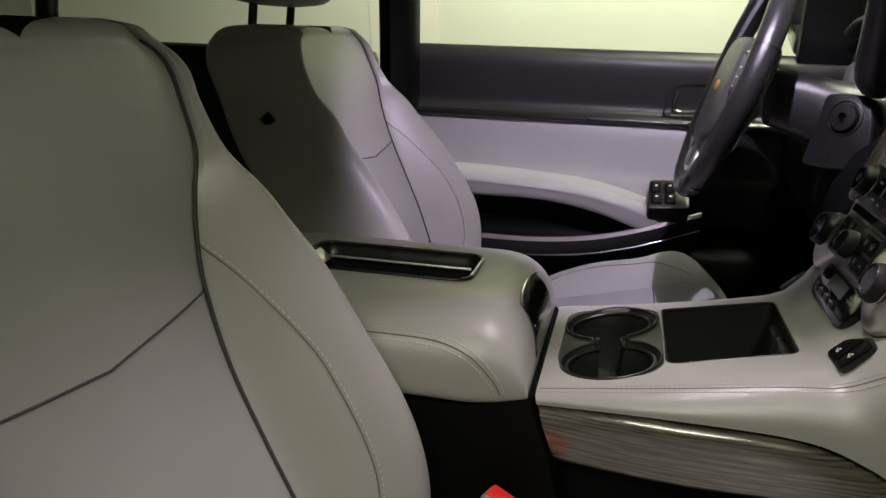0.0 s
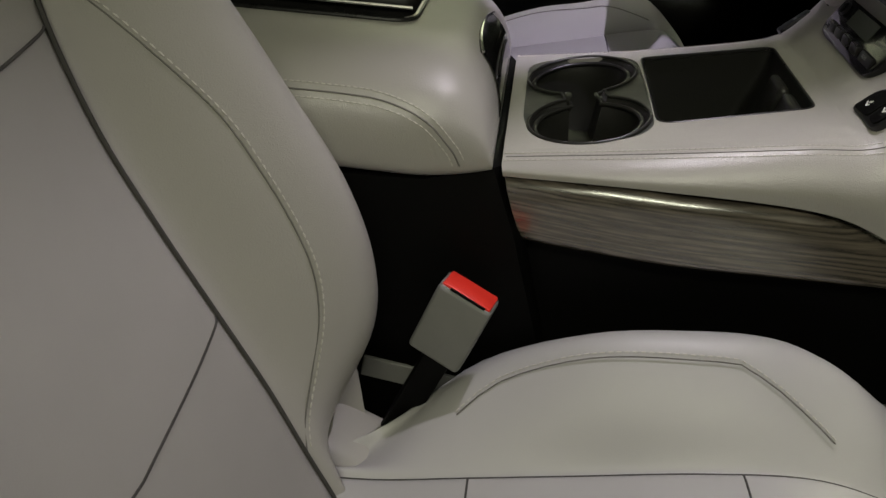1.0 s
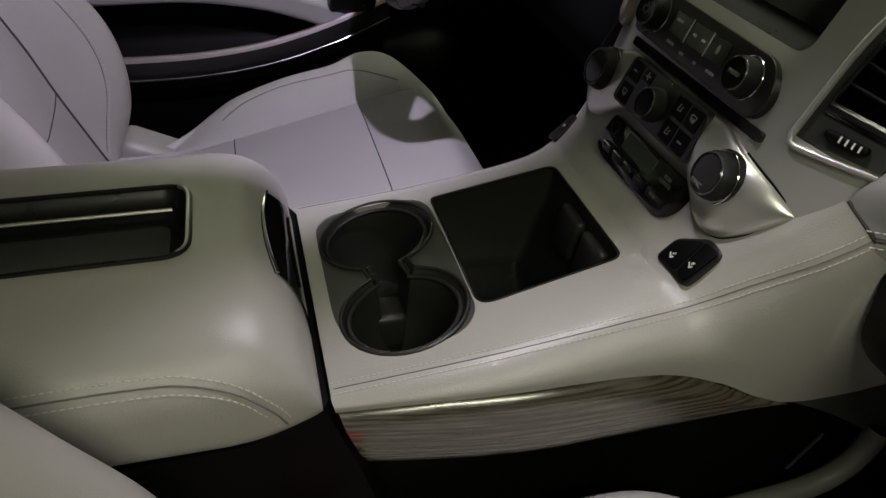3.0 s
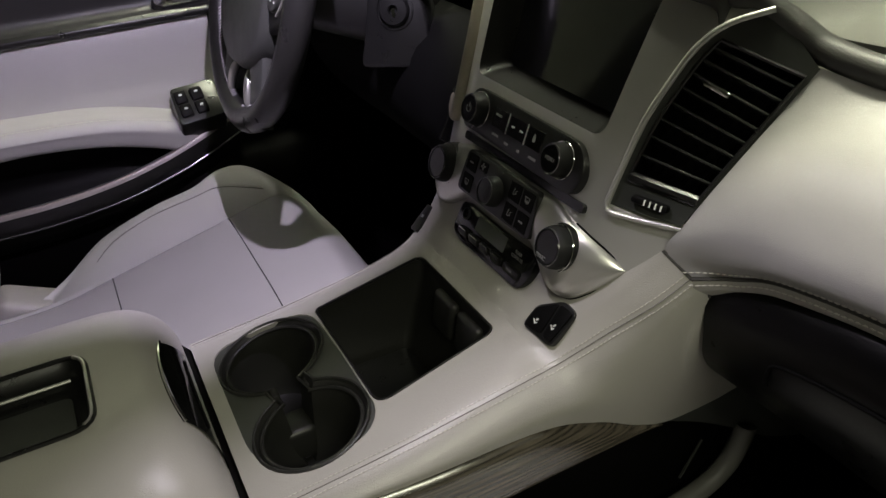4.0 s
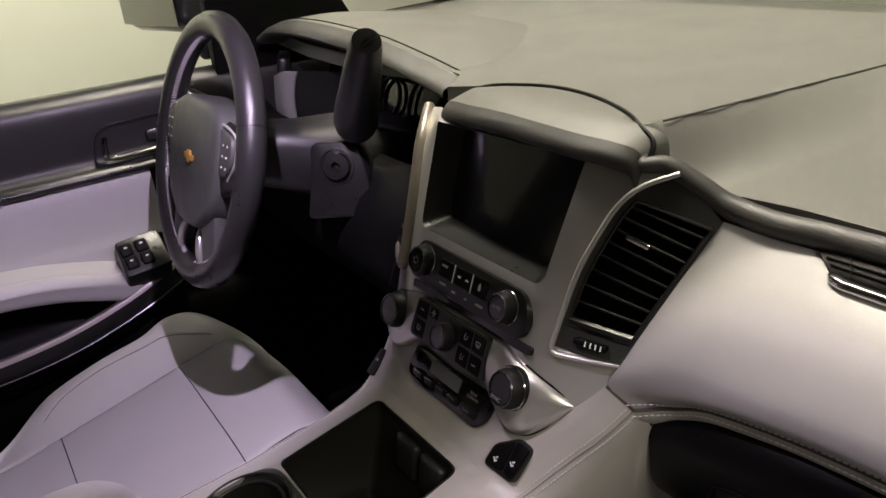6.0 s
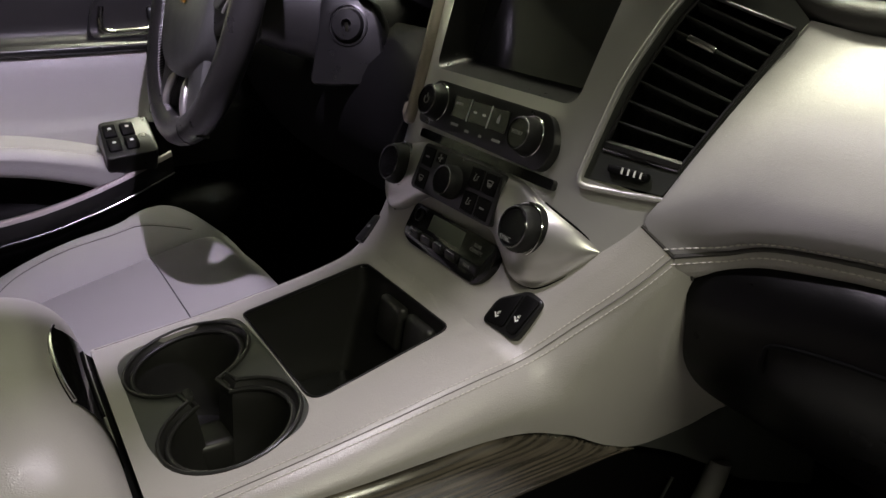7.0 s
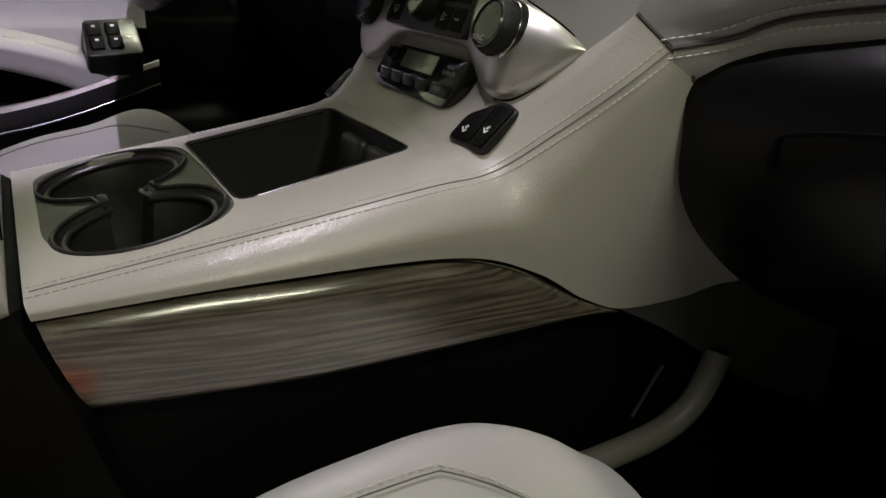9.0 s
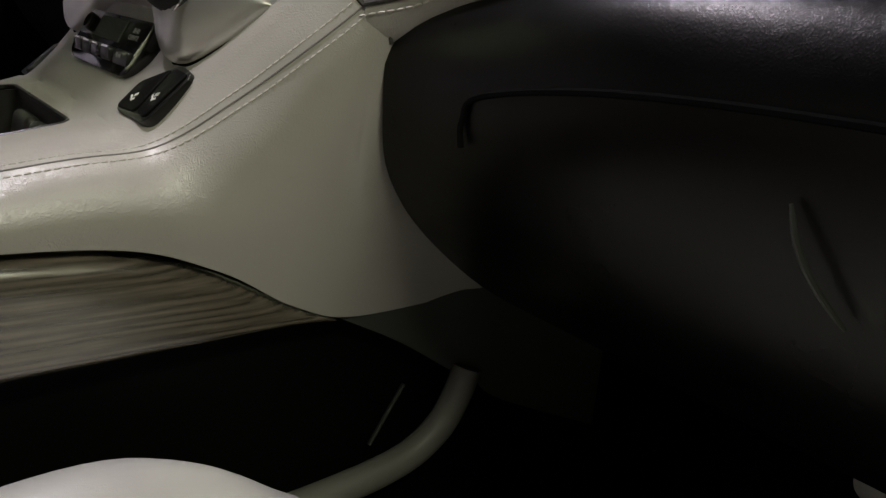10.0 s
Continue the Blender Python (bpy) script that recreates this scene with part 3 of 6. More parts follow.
box(bm, (0.046, 0.066, 0.028), mb, 0.004, 3)
part("body", bm, BUCKLE_GREY, buckle)
bm = bmesh.new()
box(bm, (0.042, 0.010, 0.0235), mb @ Matrix.Translation((0.000, 0.0295, -0.0005)), 0.002, 2)
part("release_button", bm, RED, buckle, "glossy red release button")
bm = bmesh.new()
box(bm, (0.030, 0.0015, 0.0018), mb @ Matrix.Translation((0.002, 0.0335, 0.0122)))
part("tongue_slot", bm, BLACK, buckle)
bm = bmesh.new()
box(bm, (0.024, 0.11, 0.010), frame3((-0.3225, -0.197, 0.280), (0.93, 0, -0.36), up), 0.003, 2)
part("stalk", bm, BLACK, buckle)

# belt webbing on the floor beside the buckle
bm = bmesh.new()
box(bm, (0.10, 0.004, 0.022), pose(-0.325, -0.163, 0.267, 0, 8, 0), 0.001, 1)
tagged(part("seat_belt_webbing", bm, BUCKLE_GREY), "grey seat belt webbing lying between seat and console", "seat belt")

# ---- centre console ----
from mathutils.bvhtree import BVHTree

console = thing("centre_console", (-0.2, 0, 0), "grey leather centre console with wood side trim and padded armrest lid", "console")


def top_z(x):
    return 0.4925 + 0.2 * (x + 0.16)


# leather deck with openings for the cup holder plate and the storage bin
CUP_L, CUP_R, CUP_RAD = V(-0.210, 0.044), V(-0.207, -0.062), 0.0440


def keyhole(grow=0.0):
    """The outline of the two joined cup wells."""
    r, n = CUP_RAD + grow, 0.0135 + grow
    a = math.degrees(math.asin(n / r))
    pts = circle(CUP_L.x, CUP_L.y, r, -90 + a, 270 - a, 30)
    pts += circle(CUP_R.x, CUP_R.y, r, 90 + a, 450 - a, 30)
    return pts


plate = rounded([(-0.260, 0.094), (-0.1585, 0.084), (-0.1560, 0.0), (-0.1565, -0.086), (-0.170, -0.104), (-0.208, -0.1130), (-0.244, -0.102), (-0.2605, -0.06)], [0.03, 0.03, 0.004, 0.03, 0.02, 0.03, 0.03, 0.03])
bin_hole = rounded([(-0.154, 0.075), (-0.037, 0.073), (-0.037, -0.075), (-0.154, -0.083)], [0.006, 0.010, 0.010, 0.014])
# shoulder rails and the wings that rise to the dashboard
rail = [
    [V(-0.273, -0.111, top_z(-0.273)), V(-0.273, -0.122, 0.4690), V(-0.273, -0.130, 0.4665), V(-0.272, -0.135, 0.4635), V(-0.271, -0.135, 0.4590)],
    [V(-0.16, -0.121, top_z(-0.16)), V(-0.16, -0.134, 0.4908), V(-0.16, -0.146, 0.4855), V(-0.16, -0.154, 0.4770), V(-0.16, -0.154, 0.4705)],
    [V(-0.06, -0.124, top_z(-0.06)), V(-0.06, -0.140, 0.5092), V(-0.055, -0.153, 0.4990), V(-0.05, -0.160, 0.4850), V(-0.045, -0.158, 0.4700)],
    [V(-0.024, -0.117, 0.5185), V(-0.014, -0.140, 0.5155), V(-0.006, -0.156, 0.5030), V(0.003, -0.164, 0.4820), V(0.012, -0.160, 0.4530)],
    [V(0.010, -0.132, 0.550), V(0.020, -0.156, 0.5415), V(0.029, -0.170, 0.5190), V(0.044, -0.170, 0.4800), V(0.058, -0.159, 0.4260)],
    [V(0.0395, -0.155, 0.586), V(0.048, -0.177, 0.571), V(0.060, -0.185, 0.542), V(0.080, -0.177, 0.482), V(0.102, -0.160, 0.4135)],
    [V(0.0595, -0.168, 0.612), V(0.070, -0.189, 0.594), V(0.083, -0.197, 0.577), V(0.086, -0.186, 0.505), V(0.200, -0.163, 0.420)],
    [V(0.0695, -0.1775, 0.6325), V(0.080, -0.197, 0.608), V(0.104, -0.203, 0.586), V(0.125, -0.190, 0.510), V(0.212, -0.160, 0.425)],
]
# the driver's flank has a narrower waist beside the bin
rail_driver = [mirror(r) for r in rail]
rail_driver[0] = [V(-0.273, 0.108, top_z(-0.273)), V(-0.273, 0.119, 0.4690), V(-0.273, 0.127, 0.4650), V(-0.272, 0.132, 0.4600), V(-0.271, 0.133, 0.4500)]
rail_driver[1] = [V(-0.16, 0.095, top_z(-0.16)), V(-0.16, 0.105, 0.4900), V(-0.16, 0.115, 0.4830), V(-0.16, 0.122, 0.4720), V(-0.16, 0.124, 0.4560)]
rail_driver[2] = [V(-0.06, 0.092, top_z(-0.06)), V(-0.06, 0.104, 0.5090), V(-0.055, 0.115, 0.5000), V(-0.05, 0.123, 0.4850), V(-0.045, 0.126, 0.4640)]
rail_driver[3] = [V(-0.024, 0.109, 0.5185), V(-0.014, 0.127, 0.5165), V(-0.006, 0.139, 0.5060), V(0.003, 0.147, 0.4860), V(0.012, 0.148, 0.4530)]
rail_driver[4] = [V(0.010, 0.126, 0.550), V(0.020, 0.142, 0.5415), V(0.029, 0.151, 0.5190), V(0.044, 0.153, 0.4800), V(0.058, 0.150, 0.4260)]
rail_driver[5] = [V(0.0395, 0.150, 0.586), V(0.048, 0.164, 0.571), V(0.060, 0.170, 0.542), V(0.080, 0.166, 0.482), V(0.102, 0.156, 0.4135)]
front = [[V(-0.024, y, 0.5185 + 0.0035 * (1 - (y / 0.117) ** 2)) for y in (-0.117, -0.06, 0, 0.06, 0.109)],
         [V(-0.002 + 0.012 * abs(y) / 0.132, y, 0.543 + 0.007 * abs(y) / 0.132) for y in (-0.132, -0.07, 0, 0.07, 0.132)],
         [V(0.018 + 0.0215 * abs(y) / 0.155, y, 0.578 + 0.008 * abs(y) / 0.155) for y in (-0.155, -0.08, 0, 0.08, 0.155)],
         [V(0.034 + 0.0255 * abs(y) / 0.168, y, 0.612) for y in (-0.168, -0.085, 0, 0.085, 0.168)]]
fine_rail, fine_driver = smooth_grid(rail, 8, 5), smooth_grid(rail_driver, 8, 5)
for grid in (fine_rail, fine_driver):
    for r in grid[:24]:
        r[0].z = top_z(r[0].x)
front_edge = smooth_line(front[0], 5)[1:-1]
deck = [V(r[0].x, r[0].y) for r in fine_rail[:25]] + [V(p.x, p.y) for p in front_edge] + [V(r[0].x, r[0].y) for r in reversed(fine_driver[:25])]


def deck_z(x, y):
    """The deck's slope, easing up over its last stretch before the stack."""
    lift = 0.0035 * max(0.0, (x + 0.036) / 0.012) * max(0.0, 1 - (y / 0.117) ** 2)
    base = top_z(x)
    return base + min(lift, 0.0035) if x > -0.036 else base


bm = bmesh.new()
sheet(bm, deck, [plate, bin_hole], 0.02, lambda x, y: V(x, y, deck_z(x, y)), V(0, 0, -0.006), lambda p: inside((p.x, p.y), [V(-0.265, -0.119), V(-0.0305, -0.119), V(-0.0305, 0.110), V(-0.265, 0.110)]) and -0.12 < p.y < 0.091 + (0.016 if p.x < -0.15 else 0))
for v in bm.verts:
    if abs(v.co.x + 0.024) < 1e-4:
        v.co.z = 0.5185 + 0.0035 * max(0.0, 1 - (v.co.y / 0.117) ** 2)
fine_front = smooth_grid(front, 8, 5)
for i, row in enumerate(fine_front):
    row[0], row[-1] = fine_rail[24 + i][0].copy(), fine_driver[24 + i][0].copy()
add_grid(bm, fine_front)
add_grid(bm, fine_rail)
add_grid(bm, fine_driver)
bmesh.ops.remove_doubles(bm, verts=bm.verts, dist=0.0006)
leather = part("leather_deck", bm, LEATHER, console, "grey grained leather console top", sharp=60)
for s, g in ((1, fine_rail), (-1, fine_driver)):
    first = [a.lerp(b, 0.2) for a, b in zip(g[0], g[1])]
    seam = [r[5] for r in [first] + g[1:49]]
    bm = bmesh.new()
    tube(bm, seam, 0.0005, 6)
    part("seam", bm, CREASE, console)
    for off in (-0.0046, 0.0046):
        row = []
        for r in [first] + g[1:49]:
            j = 5 + (3 if off < 0 else -3)
            d = (r[j] - r[5]).normalized()
            row.append(r[5] + d * abs(off) + V(-0.0003, -0.0003 * s, 0.0004))
        stitches("stitching", row, THREAD, console, 0.0042, 0.0031, 0.00055)
    # the joint across the wing before the dashboard
    bm = bmesh.new()
    tube(bm, [p + V(0, 0, 0.0002) for p in g[48][:11]], 0.0013, 6)
    part("wing_edge", bm, DARK_THREAD, console)

# cup holder plate, wells and their rims
bm = bmesh.new()
hole = keyhole(0.004)
sheet(bm, plate, [hole], 0, lambda x, y: V(x, y, top_z(x) - 0.0015))
cup_plate = part("cup_holder_plate", bm, CUP_PANEL, console, "dark satin plate round two cup wells", sharp=50)
for grow, z, r in ((0.005, 0.000, 0.0016), (-0.001, -0.005, 0.0020)):
    bm = bmesh.new()
    tube(bm, [V(p.x, p.y, top_z(p.x) + z) for p in keyhole(grow)], r, 8, closed=True)
    part("rim", bm, SOFT_BLACK, cup_plate)
bm = bmesh.new()
rings = []
for d, g in ((-0.0016, 0.0042), (-0.004, 0.0030), (-0.010, 0.000), (-0.030, -0.002), (-0.070, -0.006), (-0.078, -0.010)):
    rings.append([V(p.x, p.y, top_z(-0.207) + d if d < -0.02 else top_z(p.x) + d) for p in keyhole(g)])
v = add_grid(bm, rings, close_v=True)
bm.faces.new(v[-1])
part("cup_well", bm, SOFT_BLACK, cup_plate)
bm = bmesh.new()
box(bm, (0.030, 0.034, 0.036), Matrix.Translation((-0.210, -0.008, top_z(-0.207) - 0.058)), 0.006, 3)
part("well_divider", bm, SOFT_BLACK, cup_plate)
for s in (-1, 1):
    bm = bmesh.new()
    box(bm, (0.007, 0.014, 0.016), Matrix.Translation((-0.207 + s * 0.0155, -0.006, top_z(-0.207) - 0.010)), 0.002, 2)
    part("grip_tab", bm, SOFT_BLACK, cup_plate)

# storage bin
bm = bmesh.new()
rings = []
for d, g in ((-0.003, 0.0), (-0.02, 0.001), (-0.085, 0.006)):
    ring = []
    for p in bin_hole:
        q = V(-0.095, -0.003)
        ring.append(V(p.x + (q.x - p.x) * g / 0.06 - (0.022 if d < -0.05 and p.x > -0.08 else 0), p.y + (q.y - p.y) * g / 0.07, top_z(p.x) + d if d > -0.05 else 0.415))
    rings.append(ring)
v = add_grid(bm, rings, close_v=True)
bm.faces.new(v[-1])
storage = part("storage_bin", bm, SOFT_BLACK, console, "black storage bin with a rubber floor mat", sharp=50)
bm = bmesh.new()
slab(bm, rounded([(-0.140, 0.062), (-0.066, 0.062), (-0.066, -0.066), (-0.140, -0.070)], 0.008), 0.004, Matrix.Translation((0, 0, 0.416)), 0.0015)
part("floor_mat", bm, BLACK_SATIN, storage)
bm = bmesh.new()
tube(bm, [V(p.x, p.y, top_z(p.x) - 0.001) for p in bin_hole], 0.0017, 6, closed=True)
part("bin_rim", bm, BLACK_SATIN, storage)
for y in (0.004, -0.041):
    bm = bmesh.new()
    box(bm, (0.010, 0.038, 0.040), pose(-0.0465, y, 0.489, 0, 10, 0), 0.0045, 3)
    part("socket_cover", bm, SOFT_BLACK, storage)

# seat heater switch plate let into the shoulder, two keys parted by a slanting joint
deck_tree = BVHTree.FromPolygons([v.co.copy() for v in leather.data.vertices], [tuple(p.vertices) for p in leather.data.polygons])


def on_deck(x, y):
    return deck_tree.ray_cast(V(x, y, 0.8), V(0, 0, -1))[0]


corner_l, corner_r, corner_b = on_deck(-0.018, -0.0915), on_deck(0.0085, -0.1300), on_deck(-0.0151, -0.1195)
along = (corner_r - corner_l).normalized()
face_n = along.cross(corner_l - corner_b).normalized()
face_n = face_n if face_n.z > 0 else -face_n
along = Matrix.Rotation(radians(-5.2), 3, face_n) @ along
ms = frame3(corner_l + along * 0.0255 + face_n.cross(along) * 0.0025 + face_n * 0.0012, along, face_n.cross(along))
bm = bmesh.new()
slab(bm, rounded([(-0.0255, -0.0025), (-0.0120, 0.0134), (0.0162, 0.0142), (0.0286, 0.0024), (0.0047, -0.0242)][::-1], 0.0055), 0.0016, ms, 0.0008, bottom=-0.02)
heater = part("seat_heater_switch", bm, BLACK_SATIN, console, "black seat heater switch with two keys")
for k, ol2 in enumerate(([(-0.0228, -0.0026), (-0.0106, 0.0112), (0.0118, 0.0118), (-0.0056, -0.0130)], [(0.0138, 0.0116), (0.0258, 0.0022), (0.0046, -0.0210), (-0.0034, -0.0146)])):
    bm = bmesh.new()
    slab(bm, rounded(ol2[::-1], 0.0035), 0.0030, ms, 0.0008)
    key = part("key", bm, BLACK, heater)
    cx, cy = ((-0.0102, -0.0012), (0.0073, -0.0078))[k]
    bm = bmesh.new()
    box(bm, (0.0011, 0.0036, 0.0003), ms @ pose(cx - 0.0016, cy + 0.0006, 0.0031, 0, 0, 15))
    box(bm, (0.0031, 0.0011, 0.0003), ms @ pose(cx - 0.0002, cy - 0.0016, 0.0031, 0, 0, 10))
    for j in range(3):
        box(bm, (0.0005, 0.0020, 0.0003), ms @ pose(cx + 0.0004 + j * 0.0010, cy + 0.0012, 0.0031, 0, 0, -20))
    part("symbol", bm, MARK, key, smooth=False)
# small switch on the driver's shoulder of the console
mz = frame3((-0.0095, 0.1205, 0.5292), (0.70, 0.10, 0.62), V(-0.68, 0.12, 0.72).cross(V(0.70, 0.10, 0.62)))
bm = bmesh.new()
slab(bm, rounded([(-0.016, -0.008), (0.016, -0.006), (0.016, 0.006), (-0.016, 0.008)], 0.003), 0.0025, mz, 0.0008, bottom=-0.012)
sw = part("pedal_switch", bm, BLACK_SATIN, console, "small black switch with a white mark")
bm = bmesh.new()
box(bm, (0.003, 0.005, 0.0003), mz @ Matrix.Translation((0.002, 0, 0.0027)))
part("symbol", bm, DIM_MARK, sw, smooth=False)

# wood side trims: a rounded upper edge and a flat face
for s in (1, -1):
    rows = []
    n = 14
    for k in range(n + 1):
        t = k / n
        x = -0.270 + 0.356 * t
        topz = float(np.interp(x, (-0.27, -0.19, -0.10, -0.04, 0.0, 0.02, 0.04, 0.065, 0.086), (0.4585, 0.4675, 0.4705, 0.467, 0.456, 0.447, 0.436, 0.4225, 0.414)))
        low = min(0.407 + 0.008 * t, topz - 0.001)
        h = topz - low
        yb = -0.160 + 0.020 * max(0, (-0.12 - x) / 0.15) ** 1.5
        rake = 0.020 * (1 - t)
        rows.append([V(x, yb + 0.018, topz - 0.003), V(x, yb + 0.011, topz - 0.0008), V(x + rake * 0.1, yb + 0.004, topz - min(0.0045, h * 0.2)), V(x + rake * 0.25, yb - 0.0002, topz - min(0.014, h * 0.45)), V(x + rake * 0.65, yb - 0.0005, topz - h * 0.7), V(x + rake, yb + 0.001, low), V(x + rake, yb + 0.014, low - 0.001)])
    if s < 0:
        rows = [[p + V(0, -0.032, -0.012) for p in mirror(r)] for r in rows]
    bm = bmesh.new()
    add_grid(bm, smooth_grid(rows, 3, 4))
    part("wood_trim", bm, WOOD, console, "dark streaked wood trim along the console side")

# lower side panels, pocket rim and the rear body under the lid
for s in (1, -1):
    bm = bmesh.new()
    rows = [[V(-0.27, -0.118, 0.43), V(-0.25, -0.128, 0.30), V(-0.2, -0.15, 0.02)], [V(-0.15, -0.134, 0.43), V(-0.15, -0.132, 0.30), V(-0.12, -0.15, 0.02)], [V(0.0, -0.140, 0.43), V(0.0, -0.134, 0.30), V(0.0, -0.15, 0.02)], [V(0.22, -0.146, 0.42), V(0.22, -0.145, 0.30), V(0.22, -0.16, 0.02)], [V(0.45, -0.15, 0.42), V(0.45, -0.15, 0.3), V(0.45, -0.17, 0.02)]]
    rows = rows if s > 0 else [mirror(r) for r in rows]
    add_grid(bm, smooth_grid(rows, 4, 4))
    part("side_panel", bm, BLACK, console)
    rows = [[V(0.082, -0.157, 0.417), V(0.135, -0.158, 0.390), V(0.182, -0.160, 0.360)], [V(0.13, -0.161, 0.419), V(0.17, -0.160, 0.395), V(0.200, -0.163, 0.352)], [V(0.200, -0.164, 0.420), V(0.215, -0.164, 0.39), V(0.228, -0.166, 0.33)], [V(0.34, -0.166, 0.40), V(0.34, -0.166, 0.36), V(0.34, -0.168, 0.28)]]
    rows = rows if s > 0 else [mirror(r) for r in rows]
    bm = bmesh.new()
    add_grid(bm, smooth_grid(rows, 5, 5))
    bmesh.ops.solidify(bm, geom=list(bm.faces), thickness=0.006)
    part("under_wing_panel", bm, CUP_PANEL, console)
# pocket on the passenger's flank
bm = bmesh.new()
tube(bm, smooth_line([(-0.22, -0.160, 0.292), (-0.08, -0.163, 0.293), (0.03, -0.166, 0.293), (0.10, -0.166, 0.297), (0.145, -0.166, 0.305), (0.172, -0.166, 0.322), (0.187, -0.165, 0.345), (0.193, -0.164, 0.362)], 6), 0.0105, 12)
part("pocket_rim", bm, POCKET, console, "smooth dark rim of the footwell side pocket")
bm = bmesh.new()
tube(bm, [(0.126, -0.150, 0.312), (0.150, -0.150, 0.352)], 0.0016, 6)
part("pocket_rib", bm, VENT_FACE, console)
bm = bmesh.new()
rings = []
for x, ztop, hw in ((-0.66, 0.43, 0.14), (-0.62, 0.445, 0.148), (-0.45, 0.452, 0.150), (-0.33, 0.456, 0.149)):
    k = 0.10 if x > -0.5 else 0.0
    half = [V(x, -hw, ztop), V(x + k * 0.15, -hw - 0.003, 0.41), V(x + k * 0.35, -hw - 0.004, 0.34), V(x + k * 0.75, -hw + 0.002, 0.2), V(x + k, -hw + 0.005, 0.0)]
    rings.append(half + list(reversed(mirror(half))))
for d, top, w in ((0.0, 0.464, 0.0), (0.006, 0.462, 0.010)):
    half = [V(-0.279 + d, -0.133 + w, top), V(-0.256 + d, -0.150 + w, 0.41), V(-0.234 + d, -0.154 + w, 0.34), V(-0.196 + d, -0.148 + w, 0.2), V(-0.17 + d, -0.145 + w, 0.0)]
    rings.append(half + list(reversed(mirror(half))))
loft(bm, rings)
part("rear_body", bm, BODY_BLACK, console, "dark grained plastic body under the lid")

# armrest lid: padded, with a tray and a latch
lid_top = 0.543


def lid_ring(x, zt, zb, wide):
    """Half-profile of the lid at a station: its top, its underside and its width."""
    pts = [(0, 0), (0.06, 0.0005), (0.095, -0.002), (0.118, -0.008), (0.136, -0.018), (0.148, -0.032), (0.153, -0.044), (0.155, -0.062), (0.153, -0.080), (0.142, -0.088)]
    return [V(x, -u * wide, zt + d * (zt - zb) / 0.085) for u, d in pts]


tray_hole = rounded([(-0.559, -0.050), (-0.357, -0.048), (-0.357, 0.050), (-0.559, 0.051)], 0.020)
lid = None
stations = [(-0.640, 0.510, 0.485, 0.964), (-0.630, 0.528, 0.476, 0.976), (-0.61, 0.539, 0.467, 0.988), (-0.58, 0.543, 0.460, 1), (-0.5, 0.543, 0.458, 1), (-0.42, 0.543, 0.458, 1), (-0.36, 0.543, 0.458, 1),
            (-0.338, 0.5425, 0.458, 0.997), (-0.319, 0.539, 0.459, 0.984), (-0.304, 0.531, 0.460, 0.958), (-0.292, 0.518, 0.461, 0.930), (-0.284, 0.500, 0.462, 0.905), (-0.280, 0.480, 0.463, 0.885), (-0.2798, 0.466, 0.464, 0.87)]
half = smooth_grid([lid_ring(*q) for q in stations], 5, 4)
bm = bmesh.new()
for g in (half, [mirror(r) for r in half]):
    v = [[bm.verts.new(p) for p in row] for row in g]
    for i in range(len(v) - 1):
        for j in range(len(v[0]) - 1):
            q = [v[i][j], v[i][j + 1], v[i + 1][j + 1], v[i + 1][j]]
            c = sum((x.co for x in q), V(0, 0, 0)) / 4
            if -0.5625 < c.x < -0.352 and abs(c.y) < 0.056:
                continue
            bm.faces.new(q)
for x in list(bm.verts):
    if not x.link_faces:
        bm.verts.remove(x)
lid = part("armrest_lid", bm, LEATHER, console, "padded grey leather lid with double stitching", sharp=60)
# flat padding between the lid's skin and the tray
xs_edge = sorted({round(r[0].x, 5) for r in half})
x_lo, x_hi = max(x for x in xs_edge if x < -0.5600), min(x for x in xs_edge if x > -0.3535)
bm = bmesh.new()
sheet(bm, [V(x_lo, -0.0605), V(x_hi, -0.0605), V(x_hi, 0.0605), V(x_lo, 0.0605)], [tray_hole], 0, lambda x, y: V(x, y, lid_top + 0.0004), V(0, 0, -0.004))
part("tray_surround", bm, LEATHER, lid)
tray_rim = [V(p.x, p.y, lid_top + 0.0016) for p in tray_hole]
bm = bmesh.new()
tube(bm, tray_rim, 0.0020, 8, closed=True)
part("tray_bezel", bm, BLACK_SATIN, lid)
bm = bmesh.new()
tube(bm, sorted((p + V(-0.0012, 0, 0.0010) for p in tray_rim if p.x > -0.366), key=lambda p: p.y), 0.0016, 8)
part("front_bezel", bm, BRIGHT_SILVER, lid, "bright satin edge at the end of the tray")
bm = bmesh.new()
rings = []
for g, z in ((0.0, lid_top - 0.0005), (0.004, lid_top - 0.006), (0.007, lid_top - 0.016), (0.008, lid_top - 0.028)):
    c = V(-0.4585, 0.0)
    rings.append([V(p.x + (c.x - p.x) * g / 0.1, p.y + (c.y - p.y) * g / 0.046, z) for p in tray_hole])
v = add_grid(bm, rings, close_v=True)
bm.faces.new(v[-1])
tray = part("tray", bm, BLACK_SATIN, lid, "black tray sunk in the armrest")
bm = bmesh.new()
slab(bm, rounded([(-0.535, -0.034), (-0.375, -0.034), (-0.375, 0.034), (-0.535, 0.034)], 0.008), 0.003, Matrix.Translation((0, 0, lid_top - 0.028)), 0.001)
part("tray_mat", bm, CUP_PANEL, tray)
bm = bmesh.new()
tube(bm, [V(p.x, p.y, p.z) for p in [V(-0.545, 0.037, lid_top - 0.012), V(-0.372, 0.037, lid_top - 0.012)]], 0.0016, 6)
part("tray_ledge", bm, SILVER, tray)
bm = bmesh.new()
